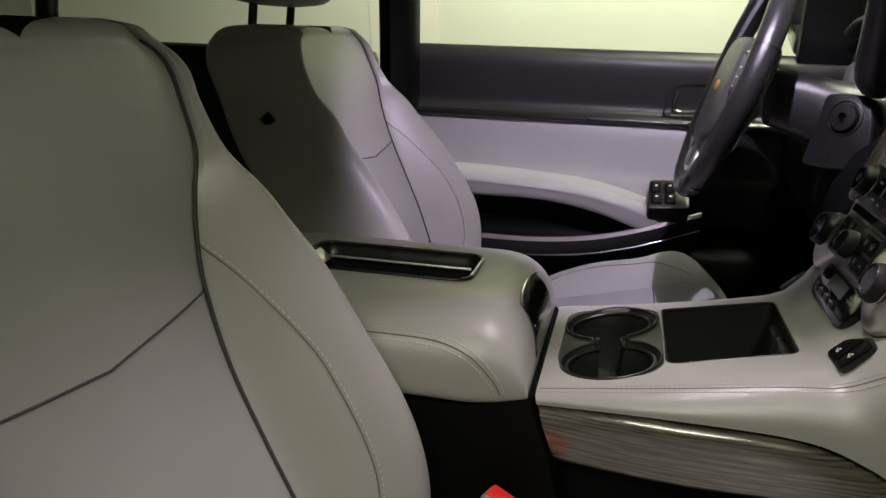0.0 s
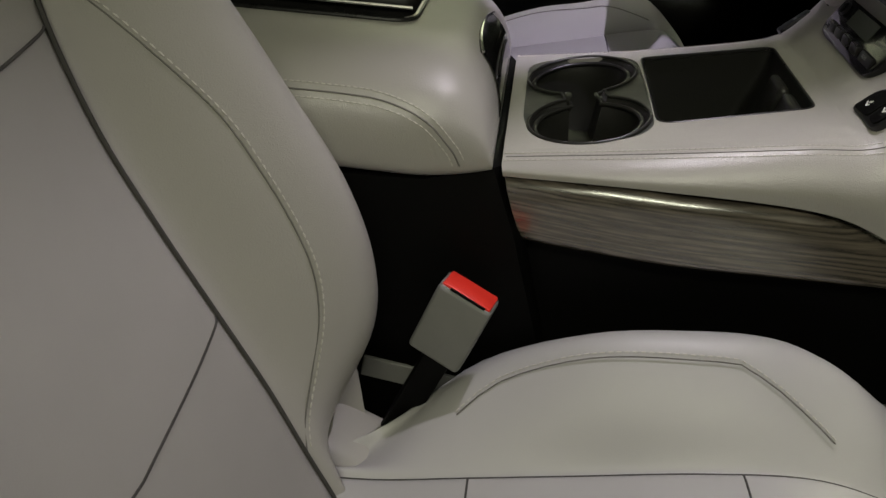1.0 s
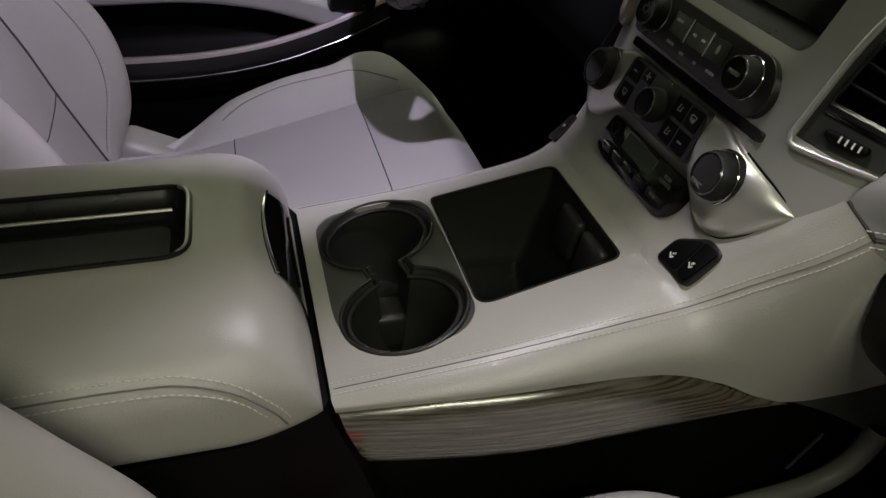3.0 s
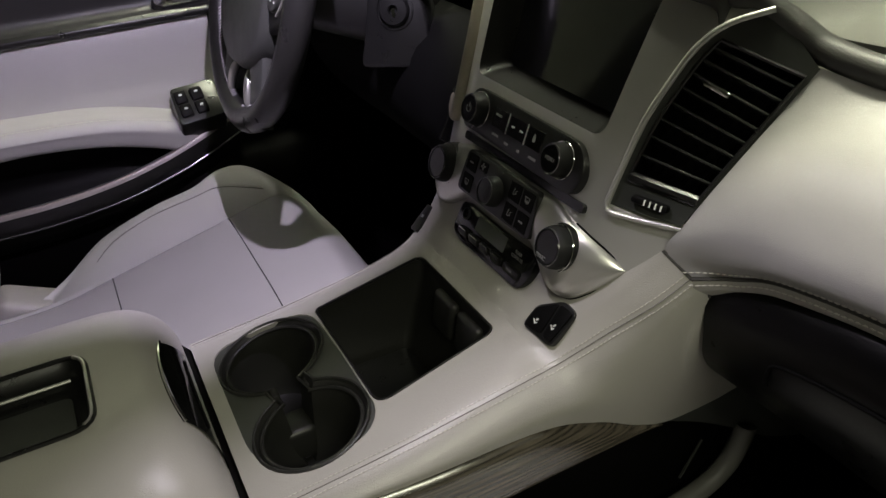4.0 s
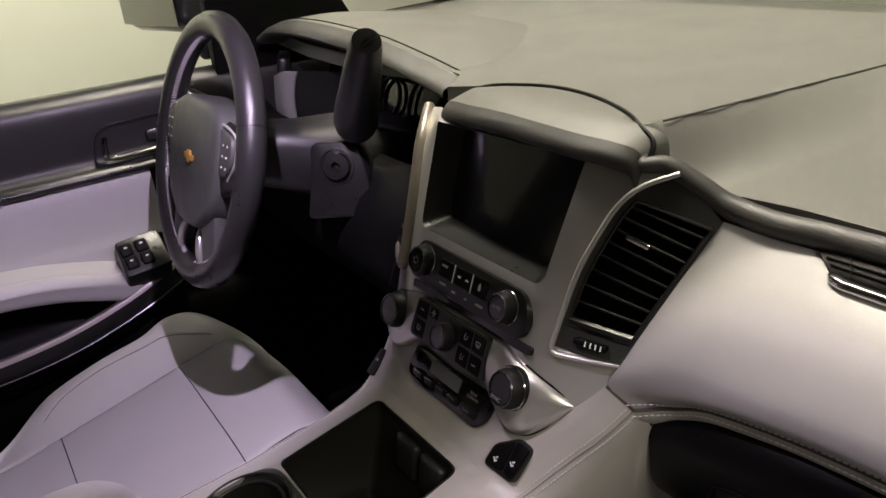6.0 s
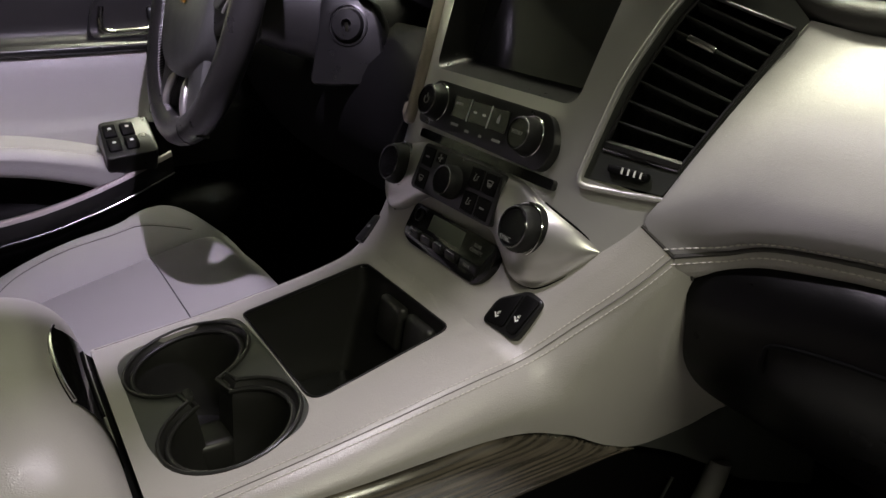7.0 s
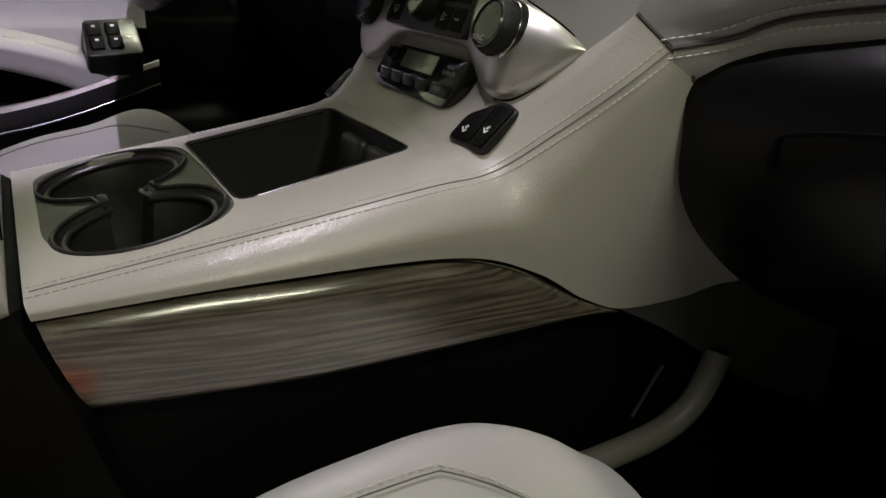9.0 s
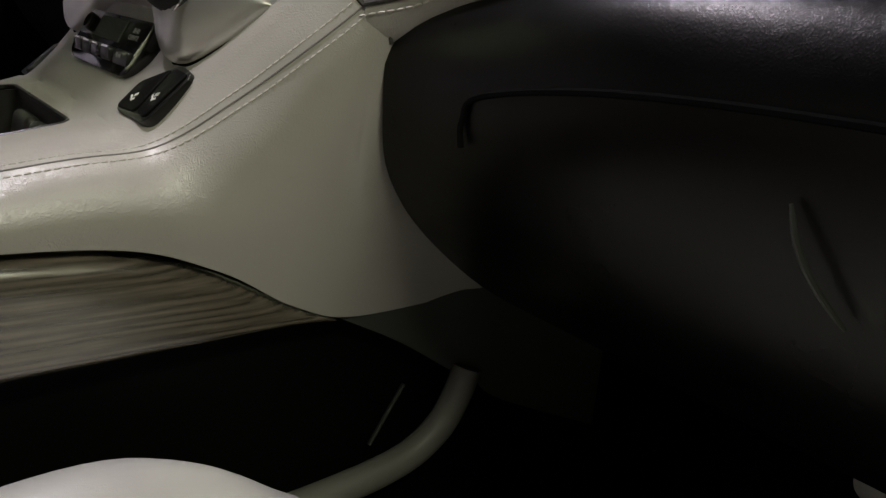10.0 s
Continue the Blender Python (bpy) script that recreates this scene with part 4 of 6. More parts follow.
box(bm, (0.019, 0.070, 0.003), pose(-0.5475, -0.004, lid_top - 0.0070, 0, 35, 0), 0.001)
part("tray_end", bm, BRIGHT_SILVER, tray)
bm = bmesh.new()
box(bm, (0.004, 0.066, 0.006), pose(-0.512, 0, lid_top - 0.023, 0, 0, 0), 0.001)
part("tray_bar", bm, GLOSS, tray)
# seams on both sides of the lid, laid on its skin and curving down to the front corner
lid_tree = BVHTree.FromPolygons([v.co.copy() for v in lid.data.vertices], [tuple(p.vertices) for p in lid.data.polygons])


def on_lid(x, z, s, out):
    hit, nrm, _, _ = lid_tree.ray_cast(V(x, -0.3 * s, z), V(0, s, 0))
    return (hit if hit else V(x, -0.146 * s, z)) + V(0, -out * s, out * 0.3)


for s in (1, -1):
    ctrl = [(-0.62, 0.5155), (-0.5, 0.5155), (-0.40, 0.5165), (-0.36, 0.5140), (-0.331, 0.5040), (-0.312, 0.4850), (-0.304, 0.4700)]
    base = smooth_line([V(*p) for p in ctrl], 10)
    bm = bmesh.new()
    tube(bm, [on_lid(p.x, p.y, s, 0.0002) for p in base], 0.0007, 6)
    part("seam", bm, CREASE, lid)
    for off in (-0.0045, 0.0045):
        row = []
        for a, b in zip(base, base[1:]):
            d = (b - a).normalized()
            q = a + V(-d.y, d.x) * off
            row.append(on_lid(q.x, q.y, s, 0.0003))
        stitches("stitching", row, THREAD, lid, 0.0048, 0.0034, 0.0006)
# latch plate let into the lid's rounded front
def lid_front(y, z, out):
    hit, nrm, _, _ = lid_tree.ray_cast(V(0, y, z), V(-1, 0, 0))
    return hit + nrm * (out if nrm.x > 0 else -out)


bm = bmesh.new()
grid = []
for k in range(9):
    t = k / 8
    z = 0.486 + 0.046 * t
    lo, hi = -0.076 + 0.016 * t, 0.066 - 0.012 * t
    grid.append([lid_front(lo + (hi - lo) * j / 16, z - 0.004 * abs(j / 8 - 1) ** 3, 0.0012 + 0.0012 * math.sin(math.pi * t)) for j in range(17)])
grid = [[p + V(-0.006, 0, 0) for p in grid[0]]] + grid + [[p + V(-0.006, 0, -0.003) for p in grid[-1]]]
add_grid(bm, grid)
latch = part("latch_plate", bm, GLOSS, lid, "gloss black latch plate with a chrome edge")
bm = bmesh.new()
tube(bm, [p + V(0.0008, 0, 0.0006) for p in grid[-2]], 0.0012, 6)
part("latch_chrome", bm, CHROME, latch)
bm = bmesh.new()
tube(bm, [p + V(0.0008, 0, 0) for p in grid[5][2:-2]], 0.0009, 6)
part("latch_button", bm, BLACK, latch)

# ---- dashboard ----
dash = thing("dashboard", (0.3, 0, 0.4), "two-tone dashboard with black grained top and grey leather face", "dashboard")


def top_height(x, y):
    """Height of the dashboard's upper pad: a raised middle, lower before the passenger, a binnacle hood before the driver."""
    right = min(1, max(0, (-y - 0.135 - 0.17 * (x - 0.13)) / (0.05 + 0.22 * max(0, x - 0.15))))
    z = 0.812 + 0.02 * (x - 0.13)
    low = 0.764 + 0.055 * min(1, max(0, (x - 0.15) / 0.4))
    z -= (z - low) * (1 - (1 - right) ** 2)
    return z


bm = bmesh.new()
edge = [V(0.126, 0.136), V(0.134, 0.124), V(0.151, 0.10), V(0.169, 0.05), V(0.175, 0.0), V(0.169, -0.05), V(0.153, -0.10), V(0.137, -0.132), V(0.136, -0.150), V(0.139, -0.166), V(0.148, -0.188), V(0.157, -0.212), V(0.162, -0.26), V(0.164, -0.5), V(0.152, -0.8), V(0.72, -0.8), V(0.72, 0.8), V(0.20, 0.8), V(0.17, 0.6), V(0.16, 0.4), V(0.180, 0.24), V(0.170, 0.175), V(0.146, 0.150)]
sheet(bm, edge, [], 0.009, lambda x, y: V(x, y, top_height(x, y)), V(0.0, 0, -0.02))
part("upper_pad", bm, DASH_TOP, dash, "dark grained soft upper pad")

# hood over the screen
rows = []
for y, xs, zs in ((0.134, 0.124, 0.786), (0.126, 0.132, 0.799), (0.10, 0.15, 0.811), (0.05, 0.168, 0.815), (0.0, 0.174, 0.816), (-0.05, 0.168, 0.815), (-0.10, 0.152, 0.813), (-0.132, 0.135, 0.810), (-0.150, 0.130, 0.802)):
    lip = 0.086 + 0.020 * (abs(y + 0.015) / 0.135) ** 5
    rows.append([V(xs, y, zs), V(lip + 0.04, y, zs + 0.002), V(lip + 0.010, y, zs - 0.005), V(lip + 0.000, y, zs - 0.014), V(lip + 0.004, y, zs - 0.025), V(lip + 0.05, y, zs - 0.029)])
rows.append([V(p.x, -0.1545, min(p.z - 0.022, 0.782)) for p in rows[-1]])
skin("screen_hood", [r[:3] for r in rows], 4, 5, DASH_TOP, dash, 0, "grained hood over the screen")
lip_rows = [[r[2], r[3], r[4], r[5]] for r in rows]
skin("hood_lip", lip_rows, 4, 5, ROLL, dash, 0, "rounded lip of the hood, its shade put into a darker vinyl")
bm = bmesh.new()
tube(bm, smooth_line([r[0] + V(0.001, 0, 0.0008) for r in rows[:-1]] + [V(0.120, -0.1555, 0.79)], 5), 0.0022, 6)
part("hood_seam", bm, BLACK, dash)
bm = bmesh.new()
tube(bm, [V(x, -0.1345 - 0.17 * (x - 0.13), 0.8122 + 0.02 * (x - 0.13)) for x in (0.155, 0.22, 0.30, 0.40, 0.55, 0.70)], 0.0010, 6)
part("pad_seam", bm, DARK_THREAD, dash)
# rounded roll along the rear edge of the passenger pad
roll = smooth_line([(0.138, -0.147, 0.797), (0.117, -0.152, 0.788), (0.130, -0.166, 0.786), (0.143, -0.188, 0.769), (0.151, -0.208, 0.757), (0.158, -0.25, 0.7505), (0.162, -0.31, 0.752), (0.163, -0.5, 0.752), (0.15, -0.80, 0.742)], 6)
bm = bmesh.new()
tube(bm, roll, [0.0035 + 0.0004 * k for k in range(18)] + [0.0105] * (len(roll) - 18), 14)
part("edge_roll", bm, ROLL, dash, "rounded roll along the pad, in a darker copy of its vinyl")

# grey face before the passenger, with the stitched seam under it
face = [
    [V(0.142, -0.212, 0.748), V(0.100, -0.195, 0.690), V(0.068, -0.1775, 0.636), V(0.0600, -0.1705, 0.6135), V(0.0705, -0.1905, 0.5955)],
    [V(0.152, -0.25, 0.742), V(0.100, -0.235, 0.696), V(0.076, -0.222, 0.650), V(0.074, -0.210, 0.617), V(0.086, -0.217, 0.604)],
    [V(0.154, -0.30, 0.742), V(0.106, -0.295, 0.705), V(0.083, -0.285, 0.665), V(0.078, -0.27, 0.636), V(0.090, -0.262, 0.620)],
    [V(0.154, -0.40, 0.742), V(0.108, -0.40, 0.710), V(0.085, -0.395, 0.675), V(0.080, -0.385, 0.650), V(0.092, -0.38, 0.634)],
    [V(0.152, -0.58, 0.740), V(0.105, -0.58, 0.712), V(0.082, -0.58, 0.68), V(0.076, -0.58, 0.655), V(0.090, -0.58, 0.640)],
    [V(0.140, -0.79, 0.735), V(0.10, -0.79, 0.71), V(0.075, -0.79, 0.68), V(0.070, -0.79, 0.655), V(0.085, -0.79, 0.640)],
]
fine_face = smooth_grid(face, 7, 5)
bm = bmesh.new()
add_grid(bm, fine_face)
part("passenger_face", bm, FACE, dash, "pale grey leather face, darkened to offset the reading lamp")
seam_line = [r[-1] for r in fine_face]
rows = [[p + V(-0.0005, 0, 0.0005), p + V(0.000, -0.001, -0.008), p + V(0.010, -0.002, -0.019), p + V(0.030, -0.002, -0.026)] for p in seam_line[::3]]
skin("lower_lip", rows, 3, 3, LEATHER, dash, 0)
bm = bmesh.new()
tube(bm, [p + V(-0.001, 0, -0.0005) for p in seam_line], 0.0016, 6)
part("seam", bm, DARK_THREAD, dash)
for off in (0.0068, -0.0062):
    stitches("stitching", [(r[-1] + (r[-3] - r[-1]).normalized() * off + V(-0.0016, 0, 0)) if off > 0 else r[-1] + V(-0.0018, 0, off) for r in fine_face], THREAD, dash, 0.0050, 0.0036, 0.0007)
# driver side: black knee panel and face under the binnacle, extra dark for the shade there
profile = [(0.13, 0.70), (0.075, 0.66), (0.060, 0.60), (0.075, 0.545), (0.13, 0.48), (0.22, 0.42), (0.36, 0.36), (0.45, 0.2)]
skin("driver_knee_panel", [[V(x + (0.03 if y > 0.7 else 0), y, z) for x, z in profile] for y in (0.168, 0.20, 0.35, 0.5, 0.65, 0.80)], 3, 4, SHADE_BLACK, dash, 0.004)
# passenger knee panel with the glove box lid
profile = [(0.125, 0.618), (0.100, 0.600), (0.084, 0.578), (0.080, 0.548), (0.092, 0.508), (0.132, 0.465), (0.200, 0.418), (0.30, 0.375), (0.37, 0.27), (0.42, 0.06)]
skin("passenger_knee_panel", [[V(x + max(0, -0.32 - y) * 0.03 * (1 if z > 0.5 else 0), y - (0.013 * math.exp(-((z - 0.545) / 0.05) ** 2) if y > -0.19 else 0), z + (0.022 * min(1, max(0, (-y - 0.19) / 0.15)) if z > 0.5 else 0)) for x, z in profile] for y in (-0.185, -0.22, -0.27, -0.34, -0.5, -0.65, -0.79)], 4, 5, BLACK_LEATHER, dash, 0.004, "black padded knee panel")
glove = [V(0.0805, -0.262, 0.538), V(0.0795, -0.262, 0.55), V(0.0795, -0.275, 0.563), V(0.080, -0.36, 0.575), V(0.081, -0.5, 0.578), V(0.083, -0.77, 0.575)]
bm = bmesh.new()
tube(bm, smooth_line([p + V(-0.0002, 0, 0) for p in glove], 5), 0.0016, 6)
part("glove_box_gap", bm, SHADE_BLACK, dash)
bm = bmesh.new()
tube(bm, smooth_line([(0.0835, -0.415, 0.551), (0.085, -0.419, 0.539), (0.090, -0.425, 0.527), (0.0985, -0.434, 0.514)], 5), [0.0006, 0.0008, 0.001, 0.0011, 0.0012, 0.0013, 0.0013, 0.0013, 0.0013, 0.0013, 0.0013, 0.0013, 0.0012, 0.0011, 0.001, 0.0006], 8)
part("glove_box_handle", bm, VENT_FACE, dash)
bm = bmesh.new()
tube(bm, [V(0.296, -0.388, 0.370), V(0.296, -0.394, 0.372), V(0.296, -0.44, 0.378), V(0.296, -0.47, 0.380)], [0.008, 0.0125, 0.0125, 0.0125], 14)
part("footwell_fitting", bm, LEATHER_LIGHT, dash, "pale round fitting under the glove box")

# satin silver stack round the screen
def stack_x(y, z):
    a = abs(y)
    roll_back = 5.0 * max(0, z - 0.745) ** 2 * min(1, max(0, (a - 0.105) / 0.025))
    return 0.022 + (z - 0.597) * 0.335 + 1.52 * max(0, a - 0.09) ** 1.5 + roll_back


def on_stack(y, z, out=0.0):
    return V(stack_x(y, z) - 0.93 * out, y, z + 0.36 * out)


def stack_frame(y, z, out=0.0):
    """Local x towards the passenger, y up the face, z out of it."""
    return frame3(on_stack(y, z, out), (0, -1, 0), (0.363, 0, 0.932))


EDGE = [(0.122, 0.637), (0.125, 0.665), (0.130, 0.702), (0.139, 0.733), (0.148, 0.757), (0.160, 0.772), (0.180, 0.782)]
edge_l = [(p.x, p.y) for p in smooth_line([V(y, z) for y, z in EDGE], 4)]
outer = [V(y, z) for y, z in reversed(edge_l)] + [V(0.150, 0.632), V(0.176, 0.631), V(0.169, 0.611), V(0.153, 0.586), V(0.12, 0.583), V(-0.12, 0.583), V(-0.153, 0.586), V(-0.169, 0.611), V(-0.176, 0.631), V(-0.150, 0.632)] + [V(-y, z) for y, z in edge_l] + [V(-0.125, 0.790), V(0.125, 0.790)]
hole = rounded([(0.100, 0.7885), (0.096, 0.684), (-0.099, 0.683), (-0.112, 0.7885)], [0.001, 0.012, 0.012, 0.001])
bm = bmesh.new()
sheet(bm, outer, [hole], 0.007, on_stack, V(0.012, 0, -0.002))
stack = part("stack_panel", bm, SILVER, dash, "satin silver panel round the screen", sharp=30)
# recessed screen box
bm = bmesh.new()
deep = [on_stack(p.x, p.y) for p in hole]
back = [V(stack_x(0, p.y) + 0.030, p.x * 0.86, p.y + (0.006 if p.y < 0.73 else 0)) for p in hole]
v = add_grid(bm, [deep, [a.lerp(b, 0.5) for a, b in zip(deep, back)], back], close_v=True)
part("screen_recess", bm, BLACK_SATIN, stack)
bm = bmesh.new()
bm.faces.new([bm.verts.new(p + V(-0.001, 0, 0)) for p in back])
part("screen", bm, SCREEN, stack, "dark switched-off display")
# bright edge trims beside the vents
for s in (1, -1):
    path = [on_stack(-y, z, 0.001) for y, z in reversed(edge_l)] + [on_stack(-0.1235, 0.6325, 0.001), on_stack(-0.128, 0.6310, 0.001), on_stack(-0.152, 0.6305, 0.001), on_stack(-0.176, 0.6300, 0.001)]
    path = path if s > 0 else mirror(path)
    bm = bmesh.new()
    tube(bm, [p + V(-0.0028, 0, 0.001) for p in path], 0.0022 if s > 0 else 0.0065, 14)
    part("edge_trim", bm, WARM_CHROME if s < 0 else SILVER, stack)
def vent(parent, s):
    """A dash outlet: black surround, slats, a chrome tab and a shutter wheel."""
    left = [on_stack(-y * s, z, 0.0) for y, z in edge_l]
    B, C = V(0.066, -0.177 * s, 0.635), V(0.140, -0.2125 * s, 0.748)
    n = (B - left[0]).cross(left[-1] - left[0]).normalized()
    n = n if n.x > 0 else -n

    def at(u, v, d=0.0):
        k = min(max(v, 0), 1) * (len(left) - 1)
        i = min(int(k), len(left) - 2)
        return left[i].lerp(left[i + 1], k - i).lerp(B.lerp(C, v), u) + n * d

    def across(u, t, d=0.0):
        """Points of the opening: u from the stack outwards, t up from its lower edge."""
        return at(0, 0.13 + 0.60 * t).lerp(at(1, 0.14 + 0.80 * t), u) + n * d

    bm = bmesh.new()
    l, r = 0.09, 0.95
    q = [k / 12 for k in range(13)]
    rim = [at(1, v) for v in q] + [at(0, v) for v in reversed(q)]
    inner = [across(r, v) for v in q] + [across(l, v) for v in reversed(q)]
    add_grid(bm, [rim, inner], close_v=True)
    o = part("air_vent", bm, VENT_FACE, parent, "black air vent with thin slats")
    bm = bmesh.new()
    v = add_grid(bm, [inner, [p + n * 0.028 for p in inner]], close_v=True)
    bm.faces.new(v[-1])
    part("vent_throat", bm, BLACK, o)
    bm = bmesh.new()
    tube(bm, [p - n * 0.0005 for p in inner], 0.0016, 6, closed=True)
    part("vent_bezel", bm, BLACK_SATIN, o)
    for k in range(8):
        t = 0.12 + 0.86 * (k + 0.35) / 8
        bm = bmesh.new()
        a, b = across(l, t, 0.004), across(r, t, 0.004)
        d = (b - a).normalized()
        up = n.cross(d).normalized()
        m = Matrix((d, n, up)).transposed().to_4x4()
        m.translation = (a + b) / 2 + n * 0.003
        box(bm, ((b - a).length, 0.011, 0.0021), m @ pose(0, 0, 0, 14 * s, 0, 0), 0.0008, 1)
        part("slat", bm, VENT_FACE, o)
    for k in range(6):
        bm = bmesh.new()
        u = l + (r - l) * (k + 0.5) / 6
        tube(bm, [across(u, 0, 0.018), across(u, 1, 0.018)], 0.0009, 5)
        part("vane", bm, BLACK, o)
    bm = bmesh.new()
    a, b = across(l, 0.03, 0.001), across(r, 0.03, 0.001)
    tube(bm, smooth_line([a, a.lerp(b, 0.5) - n * 0.001, b], 6), 0.0042, 8)
    part("lower_bar", bm, BLACK_SATIN, o)
    bm = bmesh.new()
    m = frame3(across(0.40, 0.12 + 0.86 * 5.35 / 8, -0.003), across(1, 0.7) - across(0, 0.7), n)
    box(bm, (0.021, 0.006, 0.0050), m, 0.0018, 2)
    part("tab", bm, CHROME, o, "bright chrome vent tab")
    bm = bmesh.new()
    box(bm, (0.030, 0.010, 0.006), frame3(at(0.5, 0.065, -0.001), at(1, 0.06) - at(0, 0.06), n), 0.002, 2)
    wheel = part("shutter_wheel", bm, BLACK, o)
    for k in range(4 if s > 0 else 0):
        bm = bmesh.new()
        box(bm, (0.0010, 0.002, 0.0045), frame3(at(0.45 + k * 0.075, 0.065, -0.006), at(1, 0.06) - at(0, 0.06), n))
        part("notch", bm, MARK, wheel)
    return o


vent(dash, 1)
vent(dash, -1)
# added inner panels that close the stack's flanks, black for the shade there
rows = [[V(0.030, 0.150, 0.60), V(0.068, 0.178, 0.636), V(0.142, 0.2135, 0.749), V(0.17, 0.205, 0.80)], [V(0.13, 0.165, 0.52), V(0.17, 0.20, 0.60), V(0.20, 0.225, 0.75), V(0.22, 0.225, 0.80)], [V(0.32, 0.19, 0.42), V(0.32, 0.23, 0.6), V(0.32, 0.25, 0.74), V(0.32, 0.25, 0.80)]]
skin("stack_flank", rows, 3, 3, SHADE_BLACK, dash, 0.003)
# side vent before the passenger with its chrome blade
rows = [[V(0.1525, -0.283, 0.7450), V(0.1415, -0.300, 0.7365), V(0.141, -0.304, 0.733)], [V(0.1525, -0.33, 0.7455), V(0.1405, -0.33, 0.7368), V(0.1395, -0.33, 0.733)], [V(0.152, -0.45, 0.7455), V(0.140, -0.45, 0.7368), V(0.139, -0.45, 0.733)], [V(0.150, -0.60, 0.7445), V(0.139, -0.60, 0.7358), V(0.138, -0.60, 0.732)]]
sv = skin("passenger_vent", rows, 4, 3, BLACK, dash, 0, "slim black vent with a chrome blade")
for k in range(2):
    bm = bmesh.new()
    f = 0.36 + 0.32 * k
    tube(bm, [r[0].lerp(r[1], f) + V(-0.0008, -0.004, 0.001) for r in rows], 0.0008, 5)
    part("slat", bm, BLACK_SATIN, sv)
for k in range(6):
    bm = bmesh.new()
    tube(bm, [V(0.1515, -0.308 - 0.045 * k, 0.7460), V(0.1400, -0.316 - 0.045 * k, 0.7373)], 0.0006, 5)
    part("vane", bm, BLACK_SATIN, sv)
bm = bmesh.new()
tube(bm, smooth_line([(0.1400, -0.3005, 0.7345), (0.1375, -0.309, 0.7320), (0.1362, -0.33, 0.7315), (0.1355, -0.45, 0.7315), (0.1345, -0.60, 0.7305)], 6), [0.0012, 0.0020, 0.0028, 0.0034, 0.0038, 0.0041] + [0.0043] * 19, 10)
part("blade", bm, CHROME, sv, "polished chrome blade")


def knob(parent, y, z, r, h, face=GLOSS):
    """A turning knob on a collar, with a ribbed skirt and a flat face."""
    m = stack_frame(y, z, 0.0085 if r > 0.017 else 0.0035)
    bm = bmesh.new()
    lathe(bm, [(r * 1.18, -0.012), (r * 1.18, 0.001), (r * 1.13, 0.003), (r * 1.06, 0.001)], m, 40)
    k = part("knob", bm, BLACK_SATIN, parent)
    bm = bmesh.new()
    n = 48
    rings = []
    for rr, hh in ((1.06, 0), (1.02, h * 0.55), (0.96, h * 0.86), (0.86, h)):
        rings.append([m @ V(r * rr * (1 - 0.025 * (i % 2)) * math.cos(2 * math.pi * i / n), r * rr * (1 - 0.025 * (i % 2)) * math.sin(2 * math.pi * i / n), hh) for i in range(n)])
    v = add_grid(bm, rings, close_v=True)
    bm.faces.new(v[-1])
    part("grip", bm, RIBBED, k)
    bm = bmesh.new()
    lathe(bm, [(r * 0.80, h + 0.0002), (r * 0.78, h + 0.0008), (0, h + 0.0004)], m, 36)
    part("cap", bm, face, k)
    bm = bmesh.new()
    ring = [m @ V(r * 0.86 * math.cos(a), r * 0.86 * math.sin(a), h + 0.0004) for a in [2 * math.pi * i / 36 for i in range(36)]]
    tube(bm, ring, 0.0005, 5, closed=True)
    part("bright_ring", bm, DARK_CHROME, k)
    bm = bmesh.new()
    tube(bm, [m @ V(r * 1.115 * math.cos(a), r * 1.115 * math.sin(a), 0.0026) for a in [2 * math.pi * i / 40 for i in range(40)]], 0.0006, 5, closed=True)
    part("base_ring", bm, CHROME, k)
    return k, m


def words(parent, text, m, size, mat=DIM_MARK):
    cu = bpy.data.curves.new("lettering", "FONT")
    cu.body, cu.size, cu.align_x, cu.align_y, cu.extrude = text, size, "CENTER", "CENTER", 0.0001
    tmp = bpy.data.objects.new("lettering", cu)
    scene.collection.objects.link(tmp)
    bpy.context.view_layer.update()
    mesh = bpy.data.meshes.new_from_object(tmp.evaluated_get(bpy.context.evaluated_depsgraph_get()))
    bpy.data.objects.remove(tmp)
    mesh.transform(m)
    mesh.materials.clear()
    mesh.materials.append(mat)
    ob = new("lettering", mesh)
    ob.parent = parent
    ob.matrix_parent_inverse = parent.matrix_world.inverted()
    return ob


# radio strip
bm = bmesh.new()
mr = stack_frame(0, 0.655, 0.002)
ol = rounded([(-0.094, -0.020), (-0.084, 0.021), (0.088, 0.019), (0.100, -0.004), (0.092, -0.024)], [0.012, 0.014, 0.018, 0.016, 0.018])
slab(bm, ol, 0.004, mr, 0.0015, bottom=-0.012)
radio = part("radio_panel", bm, BLACK_SATIN, dash, "black radio strip with two knobs and touch keys")
kp, mkp = knob(radio, 0.068, 0.656, 0.0150, 0.014)
bm = bmesh.new()
tube(bm, [mkp @ V(0.0036 * math.sin(a), 0.0036 * math.cos(a), 0.0146) for a in [0.6 + k * 0.34 for k in range(15)]], 0.0004, 5)
box(bm, (0.0008, 0.0045, 0.0004), mkp @ Matrix.Translation((0, 0.003, 0.0146)))
part("power_mark", bm, DIM_MARK, kp)
kb, mk = knob(radio, -0.068, 0.654, 0.0140, 0.014)
words(kb, "MENU", mk @ Matrix.Translation((0, 0, 0.0151)), 0.0045, DIM_MARK)
for k, x in enumerate((-0.030, 0.0, 0.027)):
    bm = bmesh.new()
    box(bm, ((0.024, 0.027, 0.024)[k], 0.018, 0.0012), mr @ Matrix.Translation((x, 0.003, 0.0042)), 0.0005, 1)
    part("touch_key", bm, GLOSS, radio)
